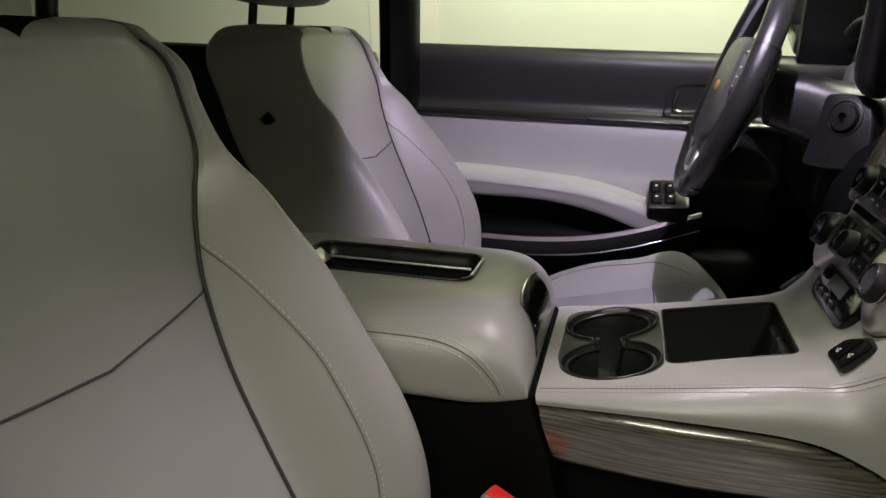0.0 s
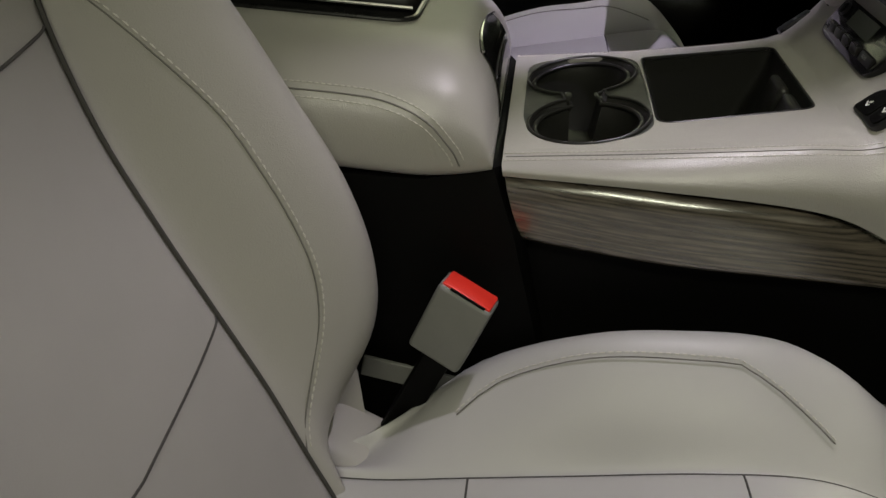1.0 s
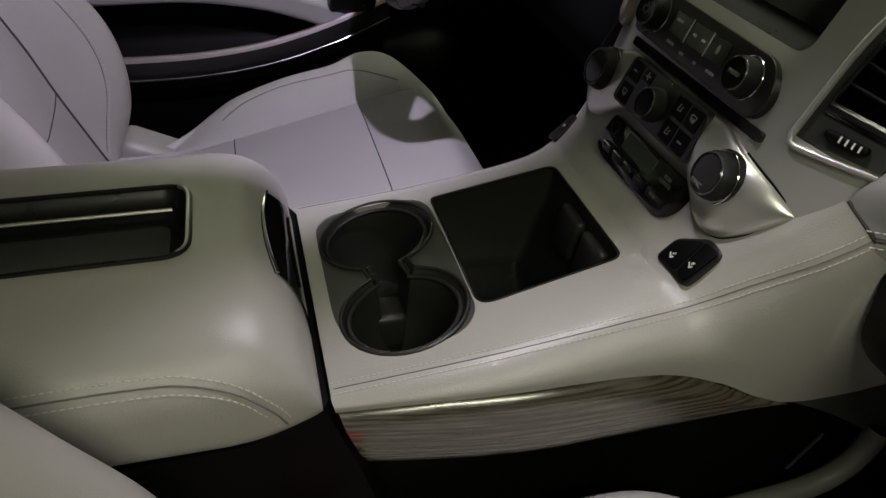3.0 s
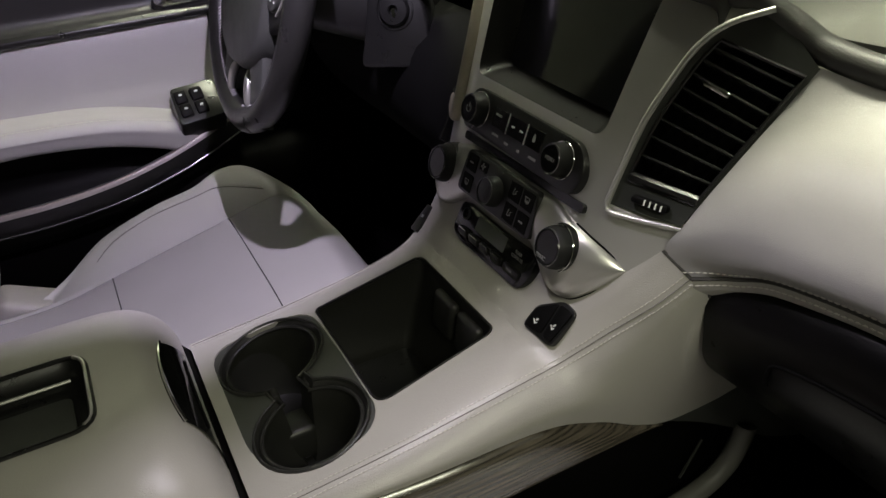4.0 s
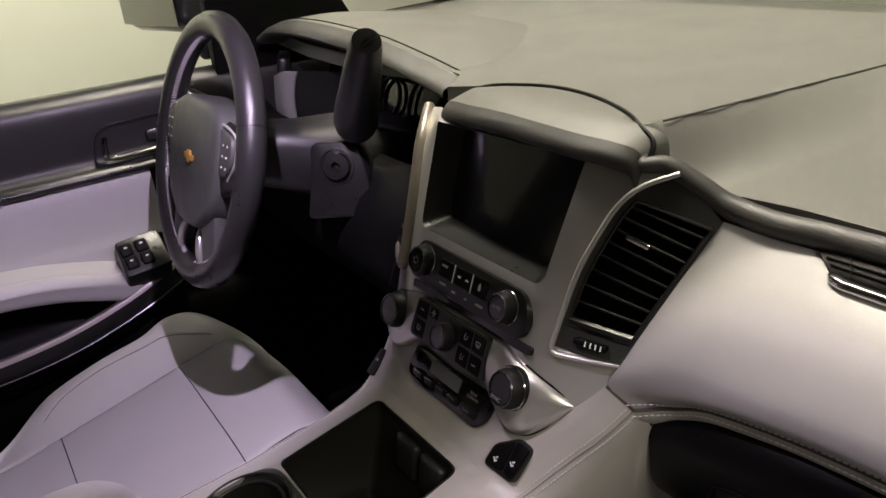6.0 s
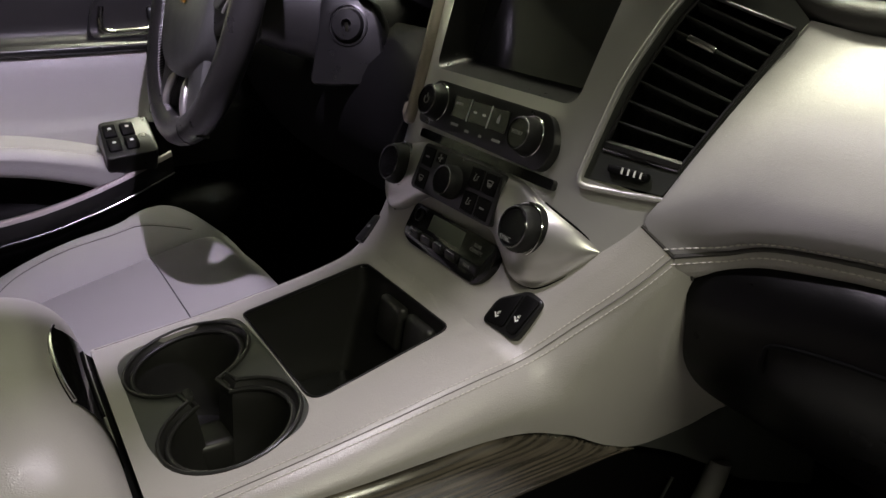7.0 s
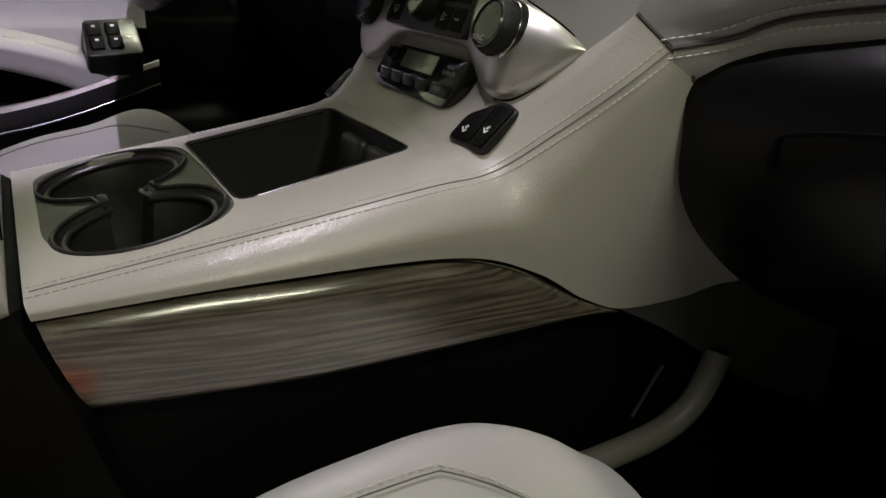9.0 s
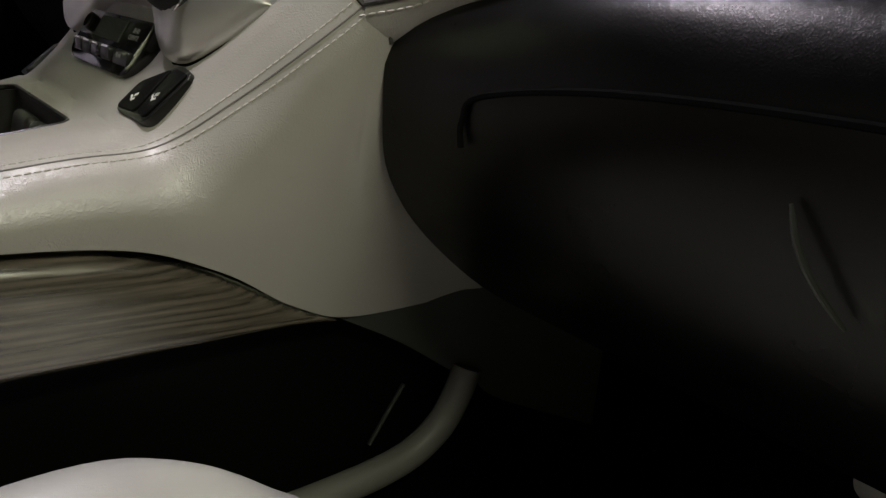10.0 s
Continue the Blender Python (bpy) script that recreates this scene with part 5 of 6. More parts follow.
for x in (-0.0155, 0.0145):
    bm = bmesh.new()
    box(bm, (0.0008, 0.019, 0.0006), mr @ Matrix.Translation((x, 0.003, 0.0052)))
    part("divider_mark", bm, MARK, radio)


def triangle(bm, m, x, y, s, d):
    v = [bm.verts.new(m @ V(*p)) for p in ((x - s * d, y - s, 0), (x + s * d, y, 0), (x - s * d, y + s, 0))]
    bm.faces.new(v)


for x, d in ((-0.007, -1), (0.007, 1)):
    bm = bmesh.new()
    m = mr @ Matrix.Translation((0, 0, 0.0052))
    triangle(bm, m, x - 0.0012, 0.003, 0.0014, d)
    triangle(bm, m, x + 0.0014, 0.003, 0.0014, d)
    part("skip_mark", bm, MARK, radio, smooth=False)
bm = bmesh.new()
m = mr @ Matrix.Translation((0.027, 0.004, 0.0052))
triangle(bm, m @ pose(0, 0.0018, 0, 0, 0, 90), 0, 0, 0.0024, 1)
box(bm, (0.0034, 0.003, 0.0003), m @ Matrix.Translation((0, -0.002, 0)))
part("home_mark", bm, DIM_MARK, radio, smooth=False)
for x, y, w in ((-0.032, 0.006, 0.010), (-0.030, -0.012, 0.011), (-0.010, -0.014, 0.006), (0.010, -0.014, 0.004), (0.032, -0.013, 0.011)):
    bm = bmesh.new()
    box(bm, (w, 0.0022, 0.0003), mr @ Matrix.Translation((x, y, 0.0052)))
    part("print_bar", bm, DIM_MARK, radio, smooth=False)
# dark slot between radio and climate pod
bm = bmesh.new()
slab(bm, rounded([(-0.088, -0.004), (-0.088, 0.004), (0.105, 0.004), (0.105, -0.004)], 0.003), 0.001, stack_frame(0, 0.6275, 0.001), 0.0, bottom=-0.01)
part("disc_slot", bm, GLOSS, dash)

# climate pod: silver body with horns out to the sides
def on_pod(y, z, out=0.0):
    """A place on the stack, or on the leather where that lies further out."""
    a = abs(y)
    leather = float(np.interp(z, (0.543, 0.578, 0.612), (0.087 * a, 0.018 + 0.138 * a, 0.034 + 0.139 * a)))
    return V(min(0.022 + (z - 0.597) * 0.335 + 7.1 * max(0, a - 0.09) ** 2, leather) - 0.93 * out, y, z + 0.36 * out)


pod = []
for y in (-0.1485, -0.145, -0.138, -0.128, -0.115, -0.10, -0.085, -0.07, -0.05, 0, 0.05, 0.07, 0.085, 0.10, 0.115, 0.128, 0.138, 0.145, 0.1485):
    a = abs(y)
    zt = float(np.interp(a, (0, 0.07, 0.085, 0.10, 0.115, 0.128, 0.138, 0.145, 0.1485), (0.6245, 0.6222, 0.6185, 0.6138, 0.6085, 0.6025, 0.5965, 0.5915, 0.5888)))
    zb = float(np.interp(a, (0, 0.05, 0.07, 0.085, 0.10, 0.115, 0.128, 0.138, 0.145, 0.1485), (0.580, 0.579, 0.569, 0.559, 0.5537, 0.5550, 0.5640, 0.5745, 0.5830, 0.5872)))
    out = 0.0105 + 0.0030 * math.exp(-((a - 0.105) / 0.022) ** 2)
    out *= math.sqrt(max(0.02, 1 - max(0, (a - 0.108) / 0.0407) ** 2))
    top, low = on_pod(y, zt), on_pod(y, zb)
    away = V(-0.93, 0, 0.36)
    row = [top - away * 0.008]
    for t in (0.0, 0.04, 0.12, 0.26, 0.42, 0.58, 0.74, 0.88, 0.96, 1.0):
        row.append(top.lerp(low, t) + away * (0.001 + out * max(0.0, math.sin(math.pi * t)) ** 0.5))
    pod.append(row + [low - away * 0.008])
bm = bmesh.new()
add_grid(bm, smooth_grid(pod, 6, 3))
climate = part("climate_pod", bm, BRIGHT_SILVER, dash, "satin silver climate pod with horn-shaped ends")
# shade in the joint round the horns, laid on as dark tubes
for side in (slice(0, 6), slice(-6, None)):
    rim = [r[0].lerp(r[1], 0.82) for r in pod[side]]
    rim2 = [r[-1].lerp(r[-2], 0.82) for r in pod[side]]
    for line in (rim, rim2):
        bm = bmesh.new()
        tube(bm, smooth_line(line, 5), 0.0012, 6)
        part("joint", bm, SHADE_BLACK, climate)
mc = stack_frame(0, 0.602, 0.0095)
bm = bmesh.new()
slab(bm, rounded([(-0.064, -0.021), (-0.060, 0.021), (0.060, 0.021), (0.064, -0.021)], 0.007), 0.003, mc, 0.001, bottom=-0.01)
keys = part("climate_keys", bm, BLACK_SATIN, climate, "black climate key field")
knob(climate, 0.096, 0.594, 0.0185, 0.014)
kr, mr2 = knob(climate, -0.098, 0.592, 0.0178, 0.013)
words(kr, "SYNC", mr2 @ Matrix.Translation((-0.003, -0.010, 0.0142)), 0.0052, DIM_MARK)
knob(climate, 0.002, 0.6005, 0.0140, 0.020)


def climate_symbol(bm, m, kind):
    """A printed sign: a seated shape with an air arrow, a heated pane, a small fan or a line of print."""
    if kind == "seat":
        box(bm, (0.0008, 0.0042, 0.0003), m @ pose(-0.0012, 0, 0, 0, 0, -12))
        box(bm, (0.0030, 0.0008, 0.0003), m @ pose(0.0006, -0.0018, 0, 0, 0, 14))
        box(bm, (0.0007, 0.0024, 0.0003), m @ pose(0.0024, -0.0004, 0, 0, 0, 30))
        box(bm, (0.0011, 0.0011, 0.0003), m @ pose(-0.0004, 0.0030, 0))
        box(bm, (0.0026, 0.0006, 0.0003), m @ pose(0.0030, 0.0018, 0, 0, 0, 20))
    elif kind == "pane":
        for dx, dy, w, h, a in ((0, 0.0028, 0.0068, 0.0006, 0), (0, -0.0012, 0.0050, 0.0006, 0), (-0.0030, 0.0008, 0.0006, 0.0042, 12), (0.0030, 0.0008, 0.0006, 0.0042, -12)):
            box(bm, (w, h, 0.0003), m @ pose(dx, dy, 0, 0, 0, a))
        for k in (-1, 0, 1):
            box(bm, (0.0005, 0.0036, 0.0003), m @ pose(0.0016 * k, -0.0010, 0, 0, 0, 14))
    elif kind == "fan":
        for k in range(4):
            box(bm, (0.0014, 0.0028, 0.0003), m @ pose(0, 0, 0, 0, 0, 90 * k + 20) @ pose(0.0004, 0.0020, 0))
    else:
        box(bm, (0.0060, 0.0014, 0.0003), m)


for x, y, w, h, kind in ((-0.048, 0.010, 0.018, 0.017, "print"), (-0.048, -0.010, 0.018, 0.017, "pane"), (-0.028, 0.013, 0.014, 0.010, "fan"), (0.028, 0.010, 0.018, 0.017, "seat"), (0.028, -0.010, 0.018, 0.017, "seat"), (0.048, 0.010, 0.018, 0.017, "pane"), (0.048, -0.010, 0.018, 0.017, "print")):
    bm = bmesh.new()
    box(bm, (w, h, 0.0012), mc @ Matrix.Translation((x, y, 0.003)), 0.0008, 1)
    ky = part("climate_key", bm, BLACK, keys)
    bm = bmesh.new()
    climate_symbol(bm, mc @ Matrix.Translation((x, y, 0.0042)), kind)
    part("symbol", bm, DIM_MARK, ky, smooth=False)
# rear climate panel with its rocker keys and small display
mq = frame3((0.0068, -0.003, 0.5555), (0, -1, 0), (0.46, 0, 0.88))
bm = bmesh.new()
slab(bm, rounded([(-0.066, -0.014), (-0.064, 0.016), (0.066, 0.016), (0.068, -0.004), (0.060, -0.020), (-0.050, -0.020)], [0.010, 0.006, 0.006, 0.008, 0.010, 0.012]), 0.0045, mq, 0.0012, bottom=-0.012)
rear_panel = part("rear_climate_panel", bm, GLOSS, dash, "gloss black rear climate panel")
bm = bmesh.new()
box(bm, (0.052, 0.015, 0.001), mq @ Matrix.Translation((-0.004, 0.006, 0.0046)), 0.0004, 1)
part("display", bm, LCD_GLASS, rear_panel, "blank dark display")
for k in range(4):
    bm = bmesh.new()
    box(bm, (0.0165, 0.0085, 0.006), mq @ pose(-0.044 + 0.0205 * k, -0.0095, 0.0052, 25, 0, 0), 0.0022, 2)
    ky = part("rocker_key", bm, BLACK_SATIN, rear_panel)
    bm = bmesh.new()
    box(bm, (0.0125, 0.0016, 0.0008), mq @ pose(-0.044 + 0.0205 * k, -0.0066, 0.0089, 25, 0, 0), 0.0003, 1)
    part("bright_edge", bm, CHROME, ky)
bm = bmesh.new()
box(bm, (0.026, 0.009, 0.005), mq @ pose(0.043, -0.0095, 0.0042, 15, 0, 0), 0.002, 2)
ky = part("rocker_key", bm, BLACK_SATIN, rear_panel)
words(rear_panel, "REAR\nCLIMATE", mq @ Matrix.Translation((0.043, 0.006, 0.0047)), 0.0044, DIM_MARK)
words(ky, "REAR", mq @ pose(0.042, -0.0095, 0.0072, 15, 0, 0), 0.0040, DIM_MARK)
bm = bmesh.new()
lathe(bm, [(0.006, 0), (0.006, 0.002), (0.005, 0.003), (0, 0.003)], mq @ Matrix.Translation((-0.050, 0.007, 0.0042)), 20)
part("power_key", bm, BLACK_SATIN, rear_panel)

# ---- instrument binnacle, column and wheel ----
cluster = thing("instrument_cluster", (0.2, 0.45, 0.7), "unlit instrument cluster under a grained hood", "instrument cluster")
rows = []
for y, z in ((0.172, 0.808), (0.25, 0.822), (0.36, 0.838), (0.47, 0.845), (0.58, 0.848), (0.68, 0.843), (0.74, 0.825)):
    rows.append([V(0.42, y, z - 0.02), V(0.26, y, z), V(0.17, y, z), V(0.145, y, z - 0.008), V(0.148, y, z - 0.020), V(0.20, y, z - 0.026)])
skin("hood", [r[:3] for r in rows], 4, 4, DASH_TOP, cluster, 0)
skin("hood_lip", [r[2:] for r in rows], 4, 4, ROLL, cluster, 0)
bm = bmesh.new()
tube(bm, smooth_line([r[2] + V(0.012, 0, 0.0004) for r in rows], 5), 0.0012, 6)
part("hood_seam", bm, BLACK, cluster)
bm = bmesh.new()
box(bm, (0.02, 0.46, 0.16), pose(0.245, 0.455, 0.735, 0, 20, 0), 0.006, 2)
part("dial_plate", bm, GLOSS, cluster)
for y, r in ((0.34, 0.055), (0.57, 0.055), (0.455, 0.03)):
    bm = bmesh.new()
    m = frame3((0.228, y, 0.735), (0, -1, 0), (0.34, 0, 0.94))
    ring = [m @ V(r * math.cos(2 * math.pi * k / 40), r * math.sin(2 * math.pi * k / 40), 0) for k in range(40)]
    tube(bm, ring, 0.003, 6, closed=True)
    part("dial_ring", bm, BLACK, cluster)
# one panel with light put into its colours: lit end grey, shaded rest charcoal
rows = [[V(0.150, 0.700, 0.755), V(0.149, 0.703, 0.735), V(0.146, 0.703, 0.700), V(0.150, 0.690, 0.665)], [V(0.156, 0.665, 0.765), V(0.150, 0.668, 0.748), V(0.146, 0.670, 0.705), V(0.150, 0.660, 0.66)], [V(0.190, 0.600, 0.765), V(0.182, 0.605, 0.748), V(0.172, 0.610, 0.705), V(0.170, 0.605, 0.66)], [V(0.225, 0.520, 0.765), V(0.217, 0.525, 0.748), V(0.207, 0.530, 0.705), V(0.200, 0.53, 0.66)]]
skin("lit_end_panel", rows[:2] + [[a.lerp(b, 0.35) for a, b in zip(rows[1], rows[2])]], 4, 4, BUCKLE_GREY, dash, 0.004, "lit end of the panel beside the instruments, in paler grey")
skin("shaded_end_panel", [[a.lerp(b, 0.38) + V(0.002, 0, 0) for a, b in zip(rows[1], rows[2])], rows[2], rows[3]], 4, 4, GREY_BLACK, dash, 0.004)
bm = bmesh.new()
box(bm, (0.02, 0.08, 0.06), pose(0.175, 0.725, 0.755, 0, 10, -25), 0.006, 3)
part("end_vent", bm, BLACK_SATIN, dash)

wheel = thing("steering_wheel", (-0.070, 0.4165, 0.732), "black leather steering wheel with pale stitching and silver-edged spokes", "steering wheel")
TILT_W = 18
mw = frame3((-0.070, 0.4165, 0.732), (0, -1, 0), (math.sin(radians(TILT_W)), 0, math.cos(radians(TILT_W))))
RW = 0.161
bm = bmesh.new()
tube(bm, [mw @ V(RW * math.cos(a), RW * 0.985 * math.sin(a), 0) for a in [2 * math.pi * k / 72 for k in range(72)]], 0.0170, 14, closed=True)
rim = part("rim", bm, WHEEL_LEATHER, wheel)
for a0 in (20, 160, 245, 295):
    bm = bmesh.new()
    ring = []
    for k in range(13):
        t = 2 * math.pi * k / 12
        c = V(math.cos(radians(a0)), math.sin(radians(a0)), 0)
        ring.append(mw @ (c * (RW + 0.0173 * math.cos(t)) + V(0, 0, 0.0173 * math.sin(t))))
    tube(bm, ring, 0.0004, 5)
    part("rim_joint", bm, BLACK, rim)
for a, b in ((100, 190), (-10, 80), (200, 262), (278, 340)):
    # slanted lacing across the inner seam
    bm = bmesh.new()
    n = int((b - a) * 0.62)
    for k in range(n):
        t0, t1 = radians(a + (b - a) * k / n), radians(a + (b - a) * (k + 0.9) / n)
        line = []
        for t, u in ((t0, 0.12), ((t0 * 2 + t1) / 3, 0.24), ((t0 + t1 * 2) / 3, 0.36), (t1, 0.48)):
            r = RW - 0.0173 * math.cos(u)
            line.append(mw @ V(r * math.cos(t), (r - 0.0026) * math.sin(t), 0.0173 * math.sin(u)))
        tube(bm, line, 0.00055, 5)
    tagged(part("stitching", bm, WHEEL_THREAD, rim, "pale slanted lacing"), kind="stuff")
# hub pad and spokes
bm = bmesh.new()
hub = rounded([(-0.092, 0.056), (-0.050, 0.068), (0.050, 0.068), (0.092, 0.056), (0.100, 0.0), (0.094, -0.045), (0.074, -0.076), (0.040, -0.094), (0.0, -0.098), (-0.040, -0.094), (-0.074, -0.076), (-0.094, -0.045), (-0.100, 0.0)], 0.022)
slab(bm, hub, 0.030, mw @ Matrix.Translation((0, 0, -0.012)), 0.014, bottom=-0.02)
part("hub_pad", bm, HUB, wheel)
for s in (-1, 1):
    rows = []
    for x, hi, lo, z in ((0.062, 0.052, -0.046, 0.006), (0.10, 0.048, -0.034, 0.004), (0.13, 0.046, -0.024, 0.0), (0.160, 0.050, -0.030, -0.002)):
        rows.append([mw @ V(s * x, hi, z - 0.012), mw @ V(s * x, hi, z + 0.002), mw @ V(s * x, (hi + lo) / 2, z + 0.008), mw @ V(s * x, lo, z + 0.002), mw @ V(s * x, lo, z - 0.012)])
    spoke = skin("side_spoke", rows, 4, 3, BLACK_SATIN, wheel, 0)
    bm = bmesh.new()
    slab(bm, rounded([(s * 0.082, 0.046), (s * 0.128, 0.038), (s * 0.132, 0.008), (s * 0.112, -0.014), (s * 0.086, -0.010)][::s], 0.012), 0.012, mw @ Matrix.Translation((0, 0, 0.001)), 0.003)
    part("button_pod", bm, HUB, spoke)
    bm = bmesh.new()
    tube(bm, smooth_line([mw @ V(s * 0.082, 0.048, 0.010), mw @ V(s * 0.11, 0.046, 0.010), mw @ V(s * 0.132, 0.036, 0.008), mw @ V(s * 0.134, 0.010, 0.008), mw @ V(s * 0.116, -0.014, 0.008)], 5), 0.0017, 6)
    part("pod_edge", bm, SILVER, spoke)
    for k in range(6):
        bm = bmesh.new()
        box(bm, (0.0034, 0.0026, 0.0008), mw @ Matrix.Translation((s * (0.104 + 0.013 * (k % 2)), 0.000 + 0.013 * (k // 2), 0.0132)), 0.0005, 1)
        part("key_mark", bm, MARK, spoke, smooth=False)
    # lower spoke: a leg from the hub to the rim, satin silver faced
    rows = []
    for x, y, w, z in ((0.048, -0.060, 0.028, 0.002), (0.056, -0.090, 0.025, 0.001), (0.062, -0.118, 0.023, -0.001), (0.070, -0.148, 0.027, -0.002)):
        rows.append([mw @ V(s * (x - w), y, z - 0.010), mw @ V(s * (x - w), y, z + 0.004), mw @ V(s * x, y, z + 0.008), mw @ V(s * (x + w), y, z + 0.004), mw @ V(s * (x + w), y, z - 0.010)])
    leg = skin("lower_spoke", rows, 4, 3, HUB, wheel, 0, "charcoal lower spoke")
    bm = bmesh.new()
    tube(bm, smooth_line([mw @ V(s * 0.026, -0.094, 0.004), mw @ V(s * 0.034, -0.110, 0.006), mw @ V(s * 0.040, -0.128, 0.006), mw @ V(s * 0.046, -0.148, 0.002)], 5), [0.002, 0.003, 0.004, 0.0048, 0.0052, 0.0054, 0.0054, 0.0054, 0.0054, 0.0052, 0.0050, 0.0046, 0.0042, 0.0036, 0.003, 0.002], 10)
    part("spoke_trim", bm, BRIGHT_SILVER, leg, "bright satin spoke edge")
bm = bmesh.new()
bow = [(-0.024, 0.0025), (-0.008, 0.0025), (-0.008, 0.007), (0.008, 0.007), (0.008, 0.0025), (0.024, 0.0025), (0.021, -0.004), (0.007, -0.004), (0.007, -0.008), (-0.007, -0.008), (-0.007, -0.004), (-0.021, -0.004)]
slab(bm, [V(x * 0.72, y) for x, y in bow], 0.0035, mw @ Matrix.Translation((0, -0.007, 0.0175)), 0.0008)
part("badge", bm, GOLD, wheel, "small plain gold badge")

column = thing("steering_column", (0.06, 0.40, 0.66), "black steering column shroud with ignition lock, lever and stalk", "steering column")
rings = []
for x, yc, zc, hy, hz in ((-0.02, 0.405, 0.718, 0.042, 0.040), (0.02, 0.402, 0.708, 0.055, 0.046), (0.06, 0.398, 0.696, 0.066, 0.050), (0.12, 0.395, 0.685, 0.075, 0.056), (0.2, 0.39, 0.67, 0.075, 0.055)):
    ring = []
    for k in range(24):
        a = 2 * math.pi * k / 24
        ring.append(V(x, yc + hy * abs(math.cos(a)) ** 0.6 * (1 if math.cos(a) > 0 else -1), zc + hz * abs(math.sin(a)) ** 0.6 * (1 if math.sin(a) > 0 else -1)))
    rings.append(ring)
bm = bmesh.new()
loft(bm, rings)
part("shroud", bm, GREY_BLACK, column)
mi = frame3((0.0575, 0.3050, 0.7025), (0.74, -0.67, 0), (0.13, 0.15, 0.98))
bm = bmesh.new()
face = rounded([(-0.046, -0.068), (-0.036, -0.010), (-0.034, 0.030), (0.024, 0.032), (0.038, 0.0), (0.046, -0.066)], [0.010, 0.03, 0.010, 0.014, 0.02, 0.010])
slab(bm, face, 0.0, mi @ Matrix.Translation((0, 0, -0.006)), 0.006, bottom=-0.09)
part("lock_housing", bm, BLACK_SATIN, column, "charcoal ignition housing")
bm = bmesh.new()
lathe(bm, [(0.0235, -0.008), (0.0235, -0.0045), (0.0215, -0.004), (0.0205, -0.008), (0.0190, -0.008), (0.0185, -0.002), (0.0165, 0.0005), (0.006, 0.0015), (0.005, -0.001), (0, -0.001)], mi, 36)
lock = part("ignition_lock", bm, BLACK_SATIN, column, "round black ignition lock")
bm = bmesh.new()
box(bm, (0.0045, 0.010, 0.001), mi @ pose(0.001, -0.003, 0.0018, 0, 0, 8), 0.0004, 1)
part("key_slot", bm, CHROME, lock)
# paddle-like shift lever with a three-cornered button in its end
path = smooth_line([(0.100, 0.318, 0.738), (0.082, 0.276, 0.768), (0.064, 0.216, 0.818), (0.046, 0.155, 0.872)], 5)
bm = bmesh.new()
tube(bm, path, [0.010, 0.019, 0.0245, 0.027, 0.028, 0.0275, 0.0268, 0.026, 0.025, 0.024, 0.023, 0.022, 0.021, 0.0195, 0.018, 0.0155], 16)
lever = part("shift_lever", bm, GREY_BLACK, column, "tapered black column shift lever")
d = (path[-1] - path[-2]).normalized()
mt = frame3(path[-1], V(0.2, -1, 0), d.cross(V(0.2, -1, 0)))
if (mt.to_3x3() @ V(0, 0, 1)).dot(d) < 0:
    mt = mt @ pose(0, 0, 0, 180, 0, 0)
bm = bmesh.new()
slab(bm, rounded([(-0.010, 0.008), (0.010, 0.008), (0.001, -0.011)], 0.003), 0.0018, mt, 0.0008)
part("lever_button", bm, GREY_BLACK, lever)
bm = bmesh.new()
tube(bm, smooth_line([(0.04, 0.48, 0.735), (0.01, 0.52, 0.748), (-0.012, 0.575, 0.760), (-0.02, 0.615, 0.766)], 5), [0.008] * 8 + [0.0125] * 8, 12)
stalk = part("turn_stalk", bm, BLACK_SATIN, column)
for k in range(3):
    bm = bmesh.new()
    box(bm, (0.004, 0.012, 0.006), pose(-0.022 - 0.002 * k, 0.558 + 0.02 * k, 0.768 + 0.003 * k, 30, 0, 20), 0.001, 1)
    part("stalk_mark", bm, MARK, stalk)

# ---- driver door ----
door = tagged(new("door_1"), "driver door lining, closed, black upper pad over grey leather", "door", kind="structure")
door.location = (-0.15, 0.85, 0.0)
bpy.context.view_layer.update()


def lining(name, profile, x0, x1, mat, label="", bow=0.0, n=6):
    """A strip of door lining with the given (y, z) profile."""
    rows = []
    for k in range(n + 1):
        x = x0 + (x1 - x0) * k / n
        rows.append([V(x, y - bow * math.sin(math.pi * k / n), z) for y, z in profile])
    return skin(name, rows, 3, 4, mat, door, 0, label)


lining("upper_pad", [(0.87, 0.766), (0.835, 0.768), (0.815, 0.758), (0.808, 0.74), (0.812, 0.70), (0.818, 0.66), (0.812, 0.646), (0.80, 0.640)], -0.66, 0.40, DOOR_PAD, "black grained upper pad")
lining("ledge", [(0.80, 0.640), (0.794, 0.634), (0.796, 0.626), (0.812, 0.622)], -0.66, 0.40, BLACK_SATIN)
lining("leather_insert", [(0.812, 0.624), (0.806, 0.60), (0.802, 0.56), (0.800, 0.53), (0.796, 0.51)], -0.66, -0.066, LEATHER_LIGHT, "pale grey leather insert")
lining("front_panel", [(0.812, 0.624), (0.806, 0.60), (0.802, 0.56), (0.800, 0.53), (0.796, 0.51), (0.795, 0.43)], -0.066, 0.40, BLACK)
lining("lower_panel", [(0.80, 0.46), (0.815, 0.40), (0.79, 0.36), (0.785, 0.30), (0.80, 0.15), (0.82, 0.02)], -0.66, 0.45, BLACK)
rows = []
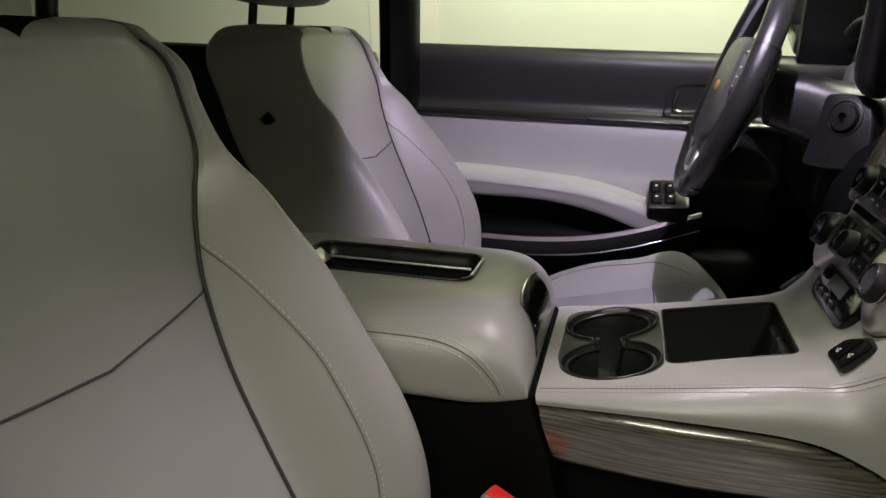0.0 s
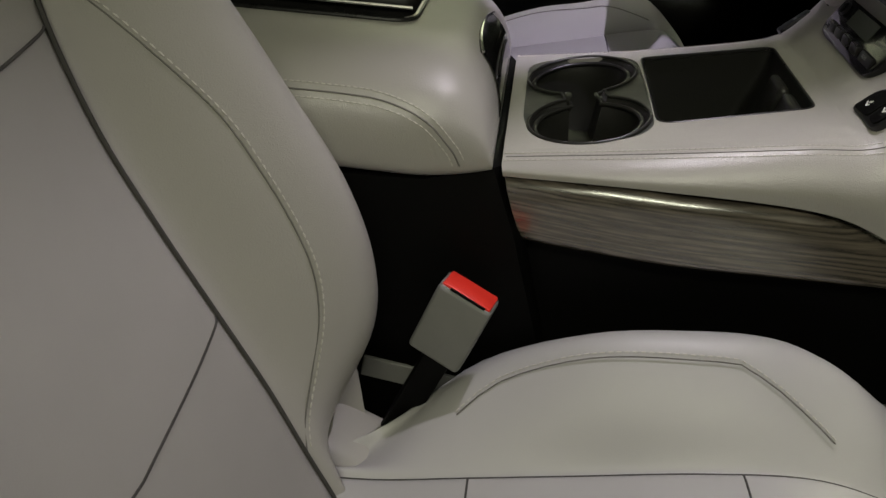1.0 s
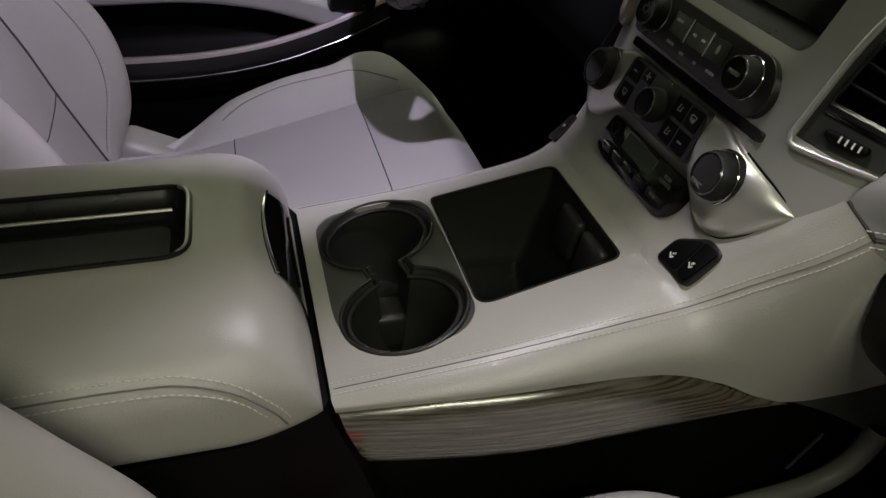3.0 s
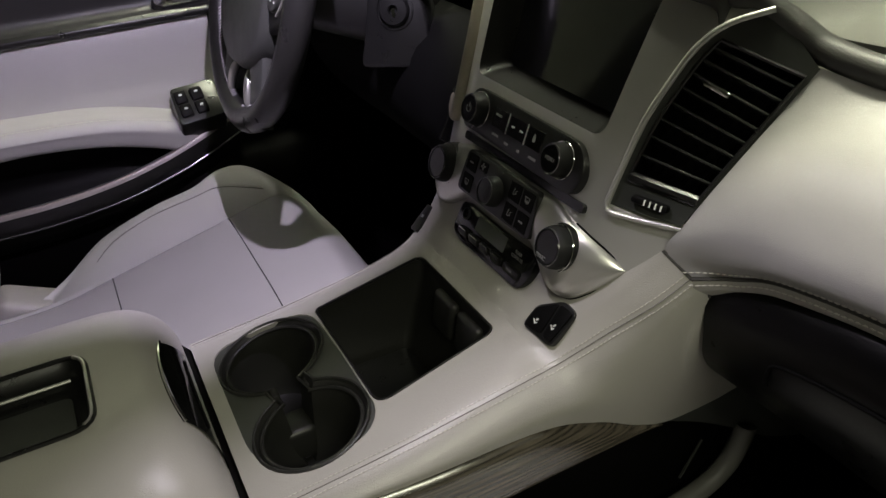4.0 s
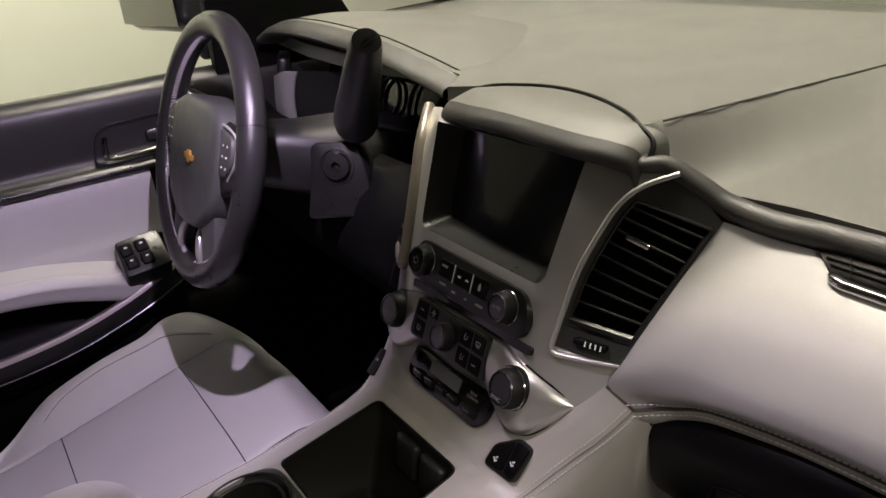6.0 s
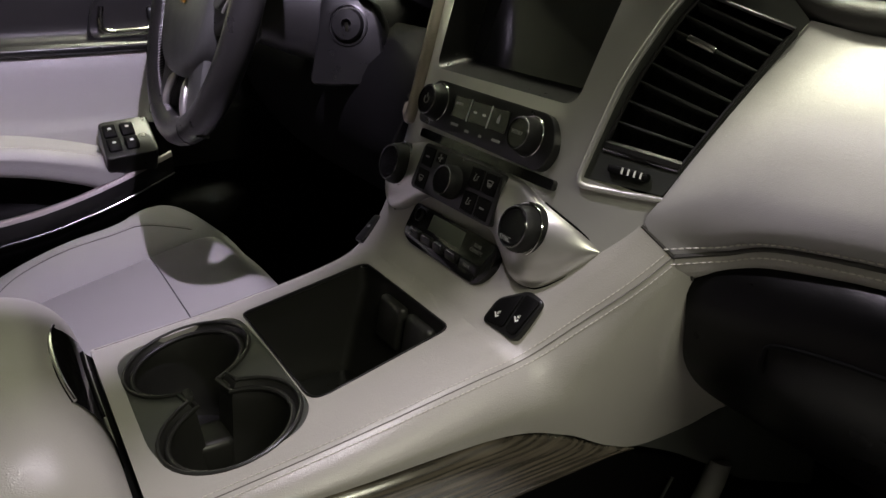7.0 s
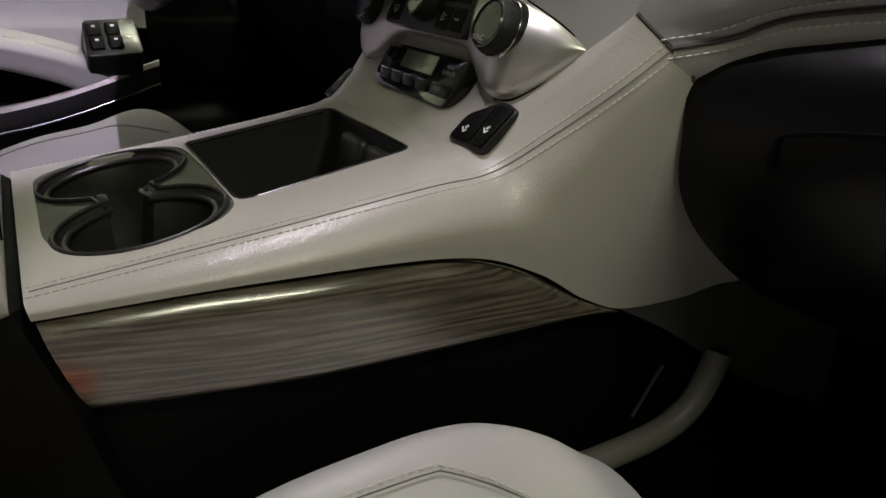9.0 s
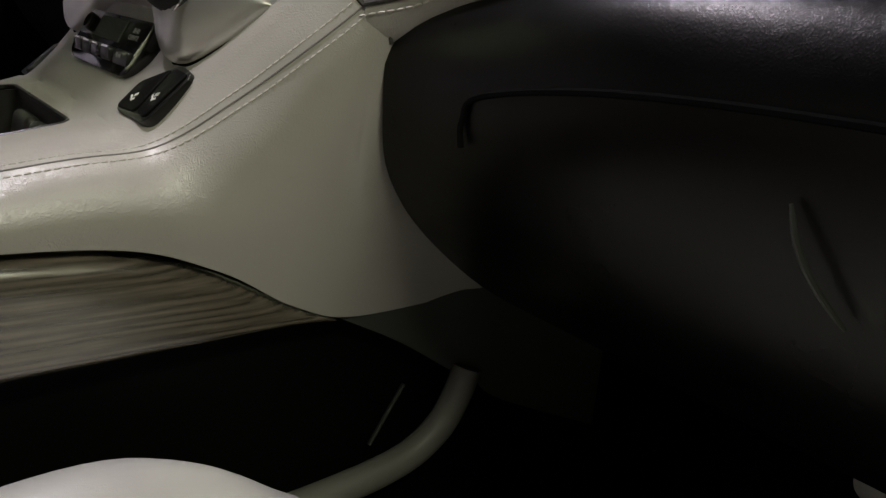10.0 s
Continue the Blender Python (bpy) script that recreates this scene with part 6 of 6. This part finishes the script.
for x, z in ((-0.66, 0.485), (-0.38, 0.485), (-0.28, 0.472), (-0.20, 0.450), (-0.14, 0.425), (-0.10, 0.414)):
    rows.append([V(x, 0.797, 0.514), V(x, 0.7955, 0.505), V(x, 0.794, (0.5 + z) / 2), V(x, 0.790, z)])
skin("insert_lower_edge", rows, 4, 3, LEATHER_LIGHT, door, 0)
# armrest that swells out and runs down to the switch pod
rows = []
for x, y, zt, zb in ((-0.66, 0.74, 0.525, 0.465), (-0.5, 0.735, 0.522, 0.468), (-0.38, 0.735, 0.516, 0.468), (-0.28, 0.735, 0.508, 0.455), (-0.20, 0.735, 0.490, 0.432), (-0.15, 0.74, 0.474, 0.410), (-0.115, 0.757, 0.464, 0.40)):
    rows.append([V(x, 0.80, zt + 0.004), V(x, y + 0.035, zt), V(x, y + 0.010, zt - 0.004), V(x, y, zt - 0.018), V(x, y + 0.002, (zt + zb) / 2), V(x, y + 0.012, zb + 0.004), V(x, y + 0.04, zb)])
skin("armrest", rows, 4, 4, LEATHER_LIGHT, door, 0, "padded grey armrest")
fine = smooth_grid(rows, 4, 4)
stitches("stitching", [r[8] + V(0, -0.001, 0.001) for r in fine], THREAD, door, 0.007, 0.005, 0.0007)
# pocket rim under the armrest
rows = []
for x, y, z in ((-0.66, 0.735, 0.385), (-0.5, 0.730, 0.383), (-0.38, 0.728, 0.385), (-0.28, 0.730, 0.395), (-0.20, 0.735, 0.412), (-0.14, 0.74, 0.430), (-0.09, 0.750, 0.446), (-0.055, 0.765, 0.455)):
    rows.append([V(x, y + 0.045, z - 0.004), V(x, y + 0.014, z + 0.008), V(x, y + 0.004, z + 0.010), V(x, y, z + 0.002), V(x, y + 0.002, z - 0.02), V(x, y + 0.014, z - 0.045), V(x, y + 0.045, z - 0.075)])
skin("pocket_rim", [r[:4] for r in rows], 4, 4, POCKET_SATIN, door, 0, "rosy satin pocket rim")
skin("pocket_wall", [r[3:] for r in rows], 4, 4, GREY_BLACK, door, 0)
bm = bmesh.new()
tube(bm, smooth_line([r[4] + V(0, -0.004, -0.006) for r in rows], 5), 0.002, 6)
part("pocket_trim", bm, DARK_CHROME, door)
# switch pod
mp = frame3((-0.128, 0.745, 0.497), (0.93, 0.04, 0.05), (-0.02, 0.70, 0.62))
bm = bmesh.new()
slab(bm, rounded([(-0.036, -0.034), (0.044, -0.034), (0.044, 0.036), (-0.030, 0.036)], 0.008), 0.006, mp, 0.003, bottom=-0.06)
pod_ob = part("switch_pod", bm, BLACK_SATIN, door, "black window switch pod")
for k in range(4):
    bm = bmesh.new()
    box(bm, (0.020, 0.022, 0.009), mp @ pose(-0.018 + 0.026 * (k % 2) + 0.0, -0.012 + 0.026 * (k // 2), 0.008, 12, 0, 0), 0.003, 2)
    sw = part("window_switch", bm, BLACK, pod_ob)
    bm = bmesh.new()
    box(bm, (0.005, 0.003, 0.0006), mp @ pose(-0.018 + 0.026 * (k % 2), -0.010 + 0.026 * (k // 2), 0.0132, 12, 0, 0))
    part("symbol", bm, MARK, sw, smooth=False)
# inner handle in its cup
bm = bmesh.new()
cup = rounded([(-0.152, 0.636), (-0.136, 0.710), (0.03, 0.716), (0.03, 0.645)], [0.02, 0.03, 0.02, 0.02])
ring = [V(p.x, 0.8115, p.y) for p in cup]
v = add_grid(bm, [ring, [V(p.x, 0.806, p.y) for p in cup], [V(p.x * 0.96 - 0.002, 0.806, 0.685 + (p.y - 0.685) * 0.84) for p in cup], [V(p.x * 0.92 - 0.004, 0.845, 0.685 + (p.y - 0.685) * 0.75) for p in cup]], close_v=True)
bm.faces.new(v[-1])
handle = part("handle_cup", bm, BLACK_SATIN, door, "black door handle cup")
bm = bmesh.new()
tube(bm, smooth_line([(-0.124, 0.806, 0.692), (-0.128, 0.804, 0.670), (-0.120, 0.803, 0.655), (-0.06, 0.800, 0.656), (0.02, 0.803, 0.662)], 5), 0.0042, 8)
part("lever", bm, CHROME, handle, "chrome door release lever")
bm = bmesh.new()
box(bm, (0.055, 0.012, 0.022), pose(-0.03, 0.812, 0.679, 0, 0, 0), 0.005, 2)
part("lever_pad", bm, BLACK_SATIN, handle)
# outer skin and sill
bm = bmesh.new()
box(bm, (1.10, 0.05, 0.76), Matrix.Translation((-0.12, 0.905, 0.36)), 0.015, 2)
part("outer_skin", bm, PAINT, door)

mirror_thing = thing("door_mirror", (0.08, 0.97, 0.78), "dark exterior door mirror outside the driver window", "mirror")
bm = bmesh.new()
box(bm, (0.09, 0.25, 0.16), pose(0.105, 1.10, 0.890, 0, 0, 14), 0.035, 4)
part("housing", bm, PAINT, mirror_thing)
bm = bmesh.new()
box(bm, (0.004, 0.215, 0.125), pose(0.059, 1.0886, 0.890, 0, 0, 14), 0.001, 1)
part("mirror_glass", bm, CHROME, mirror_thing)
bm = bmesh.new()
box(bm, (0.07, 0.10, 0.04), pose(0.13, 0.96, 0.80, 20, 0, 0), 0.012, 3)
part("foot", bm, PAINT, mirror_thing)
bm = bmesh.new()
box(bm, (1.3, 0.12, 0.14), Matrix.Translation((-0.05, 0.862, -0.035)), 0.02, 3)
tagged(part("sill_driver", bm, BLACK), "black plastic door sill on the driver side", "sill", kind="structure")
# black corner panel before the driver window and kick panel of the driver footwell
bm = bmesh.new()
slab(bm, [V(0.086, 0.755), V(0.40, 0.755), V(0.34, 0.86), V(0.14, 1.06), V(0.090, 1.10)], 0.012, frame3((0, 0.822, 0), (1, 0, 0), (0, 0, 1)), 0.004, bottom=-0.012)
part("corner_panel", bm, BLACK, door, "black panel at the window corner")
bm = bmesh.new()
box(bm, (0.25, 0.06, 0.70), Matrix.Translation((0.40, 0.81, 0.33)), 0.02, 3)
tagged(part("trim_footwell_panel", bm, BLACK), "black kick panel at the driver footwell", "trim", kind="structure")
# passenger sill and kick panel
bm = bmesh.new()
box(bm, (1.2, 0.10, 0.16), Matrix.Translation((-0.05, -0.80, 0.0)), 0.02, 3)
tagged(part("sill_passenger", bm, BLACK), "black plastic door sill on the open passenger side", "sill", kind="structure")
bm = bmesh.new()
box(bm, (0.25, 0.06, 0.62), Matrix.Translation((0.38, -0.80, 0.33)), 0.02, 3)
tagged(part("trim_kick_panel", bm, BLACK), "black kick panel at the passenger footwell", "trim", kind="structure")
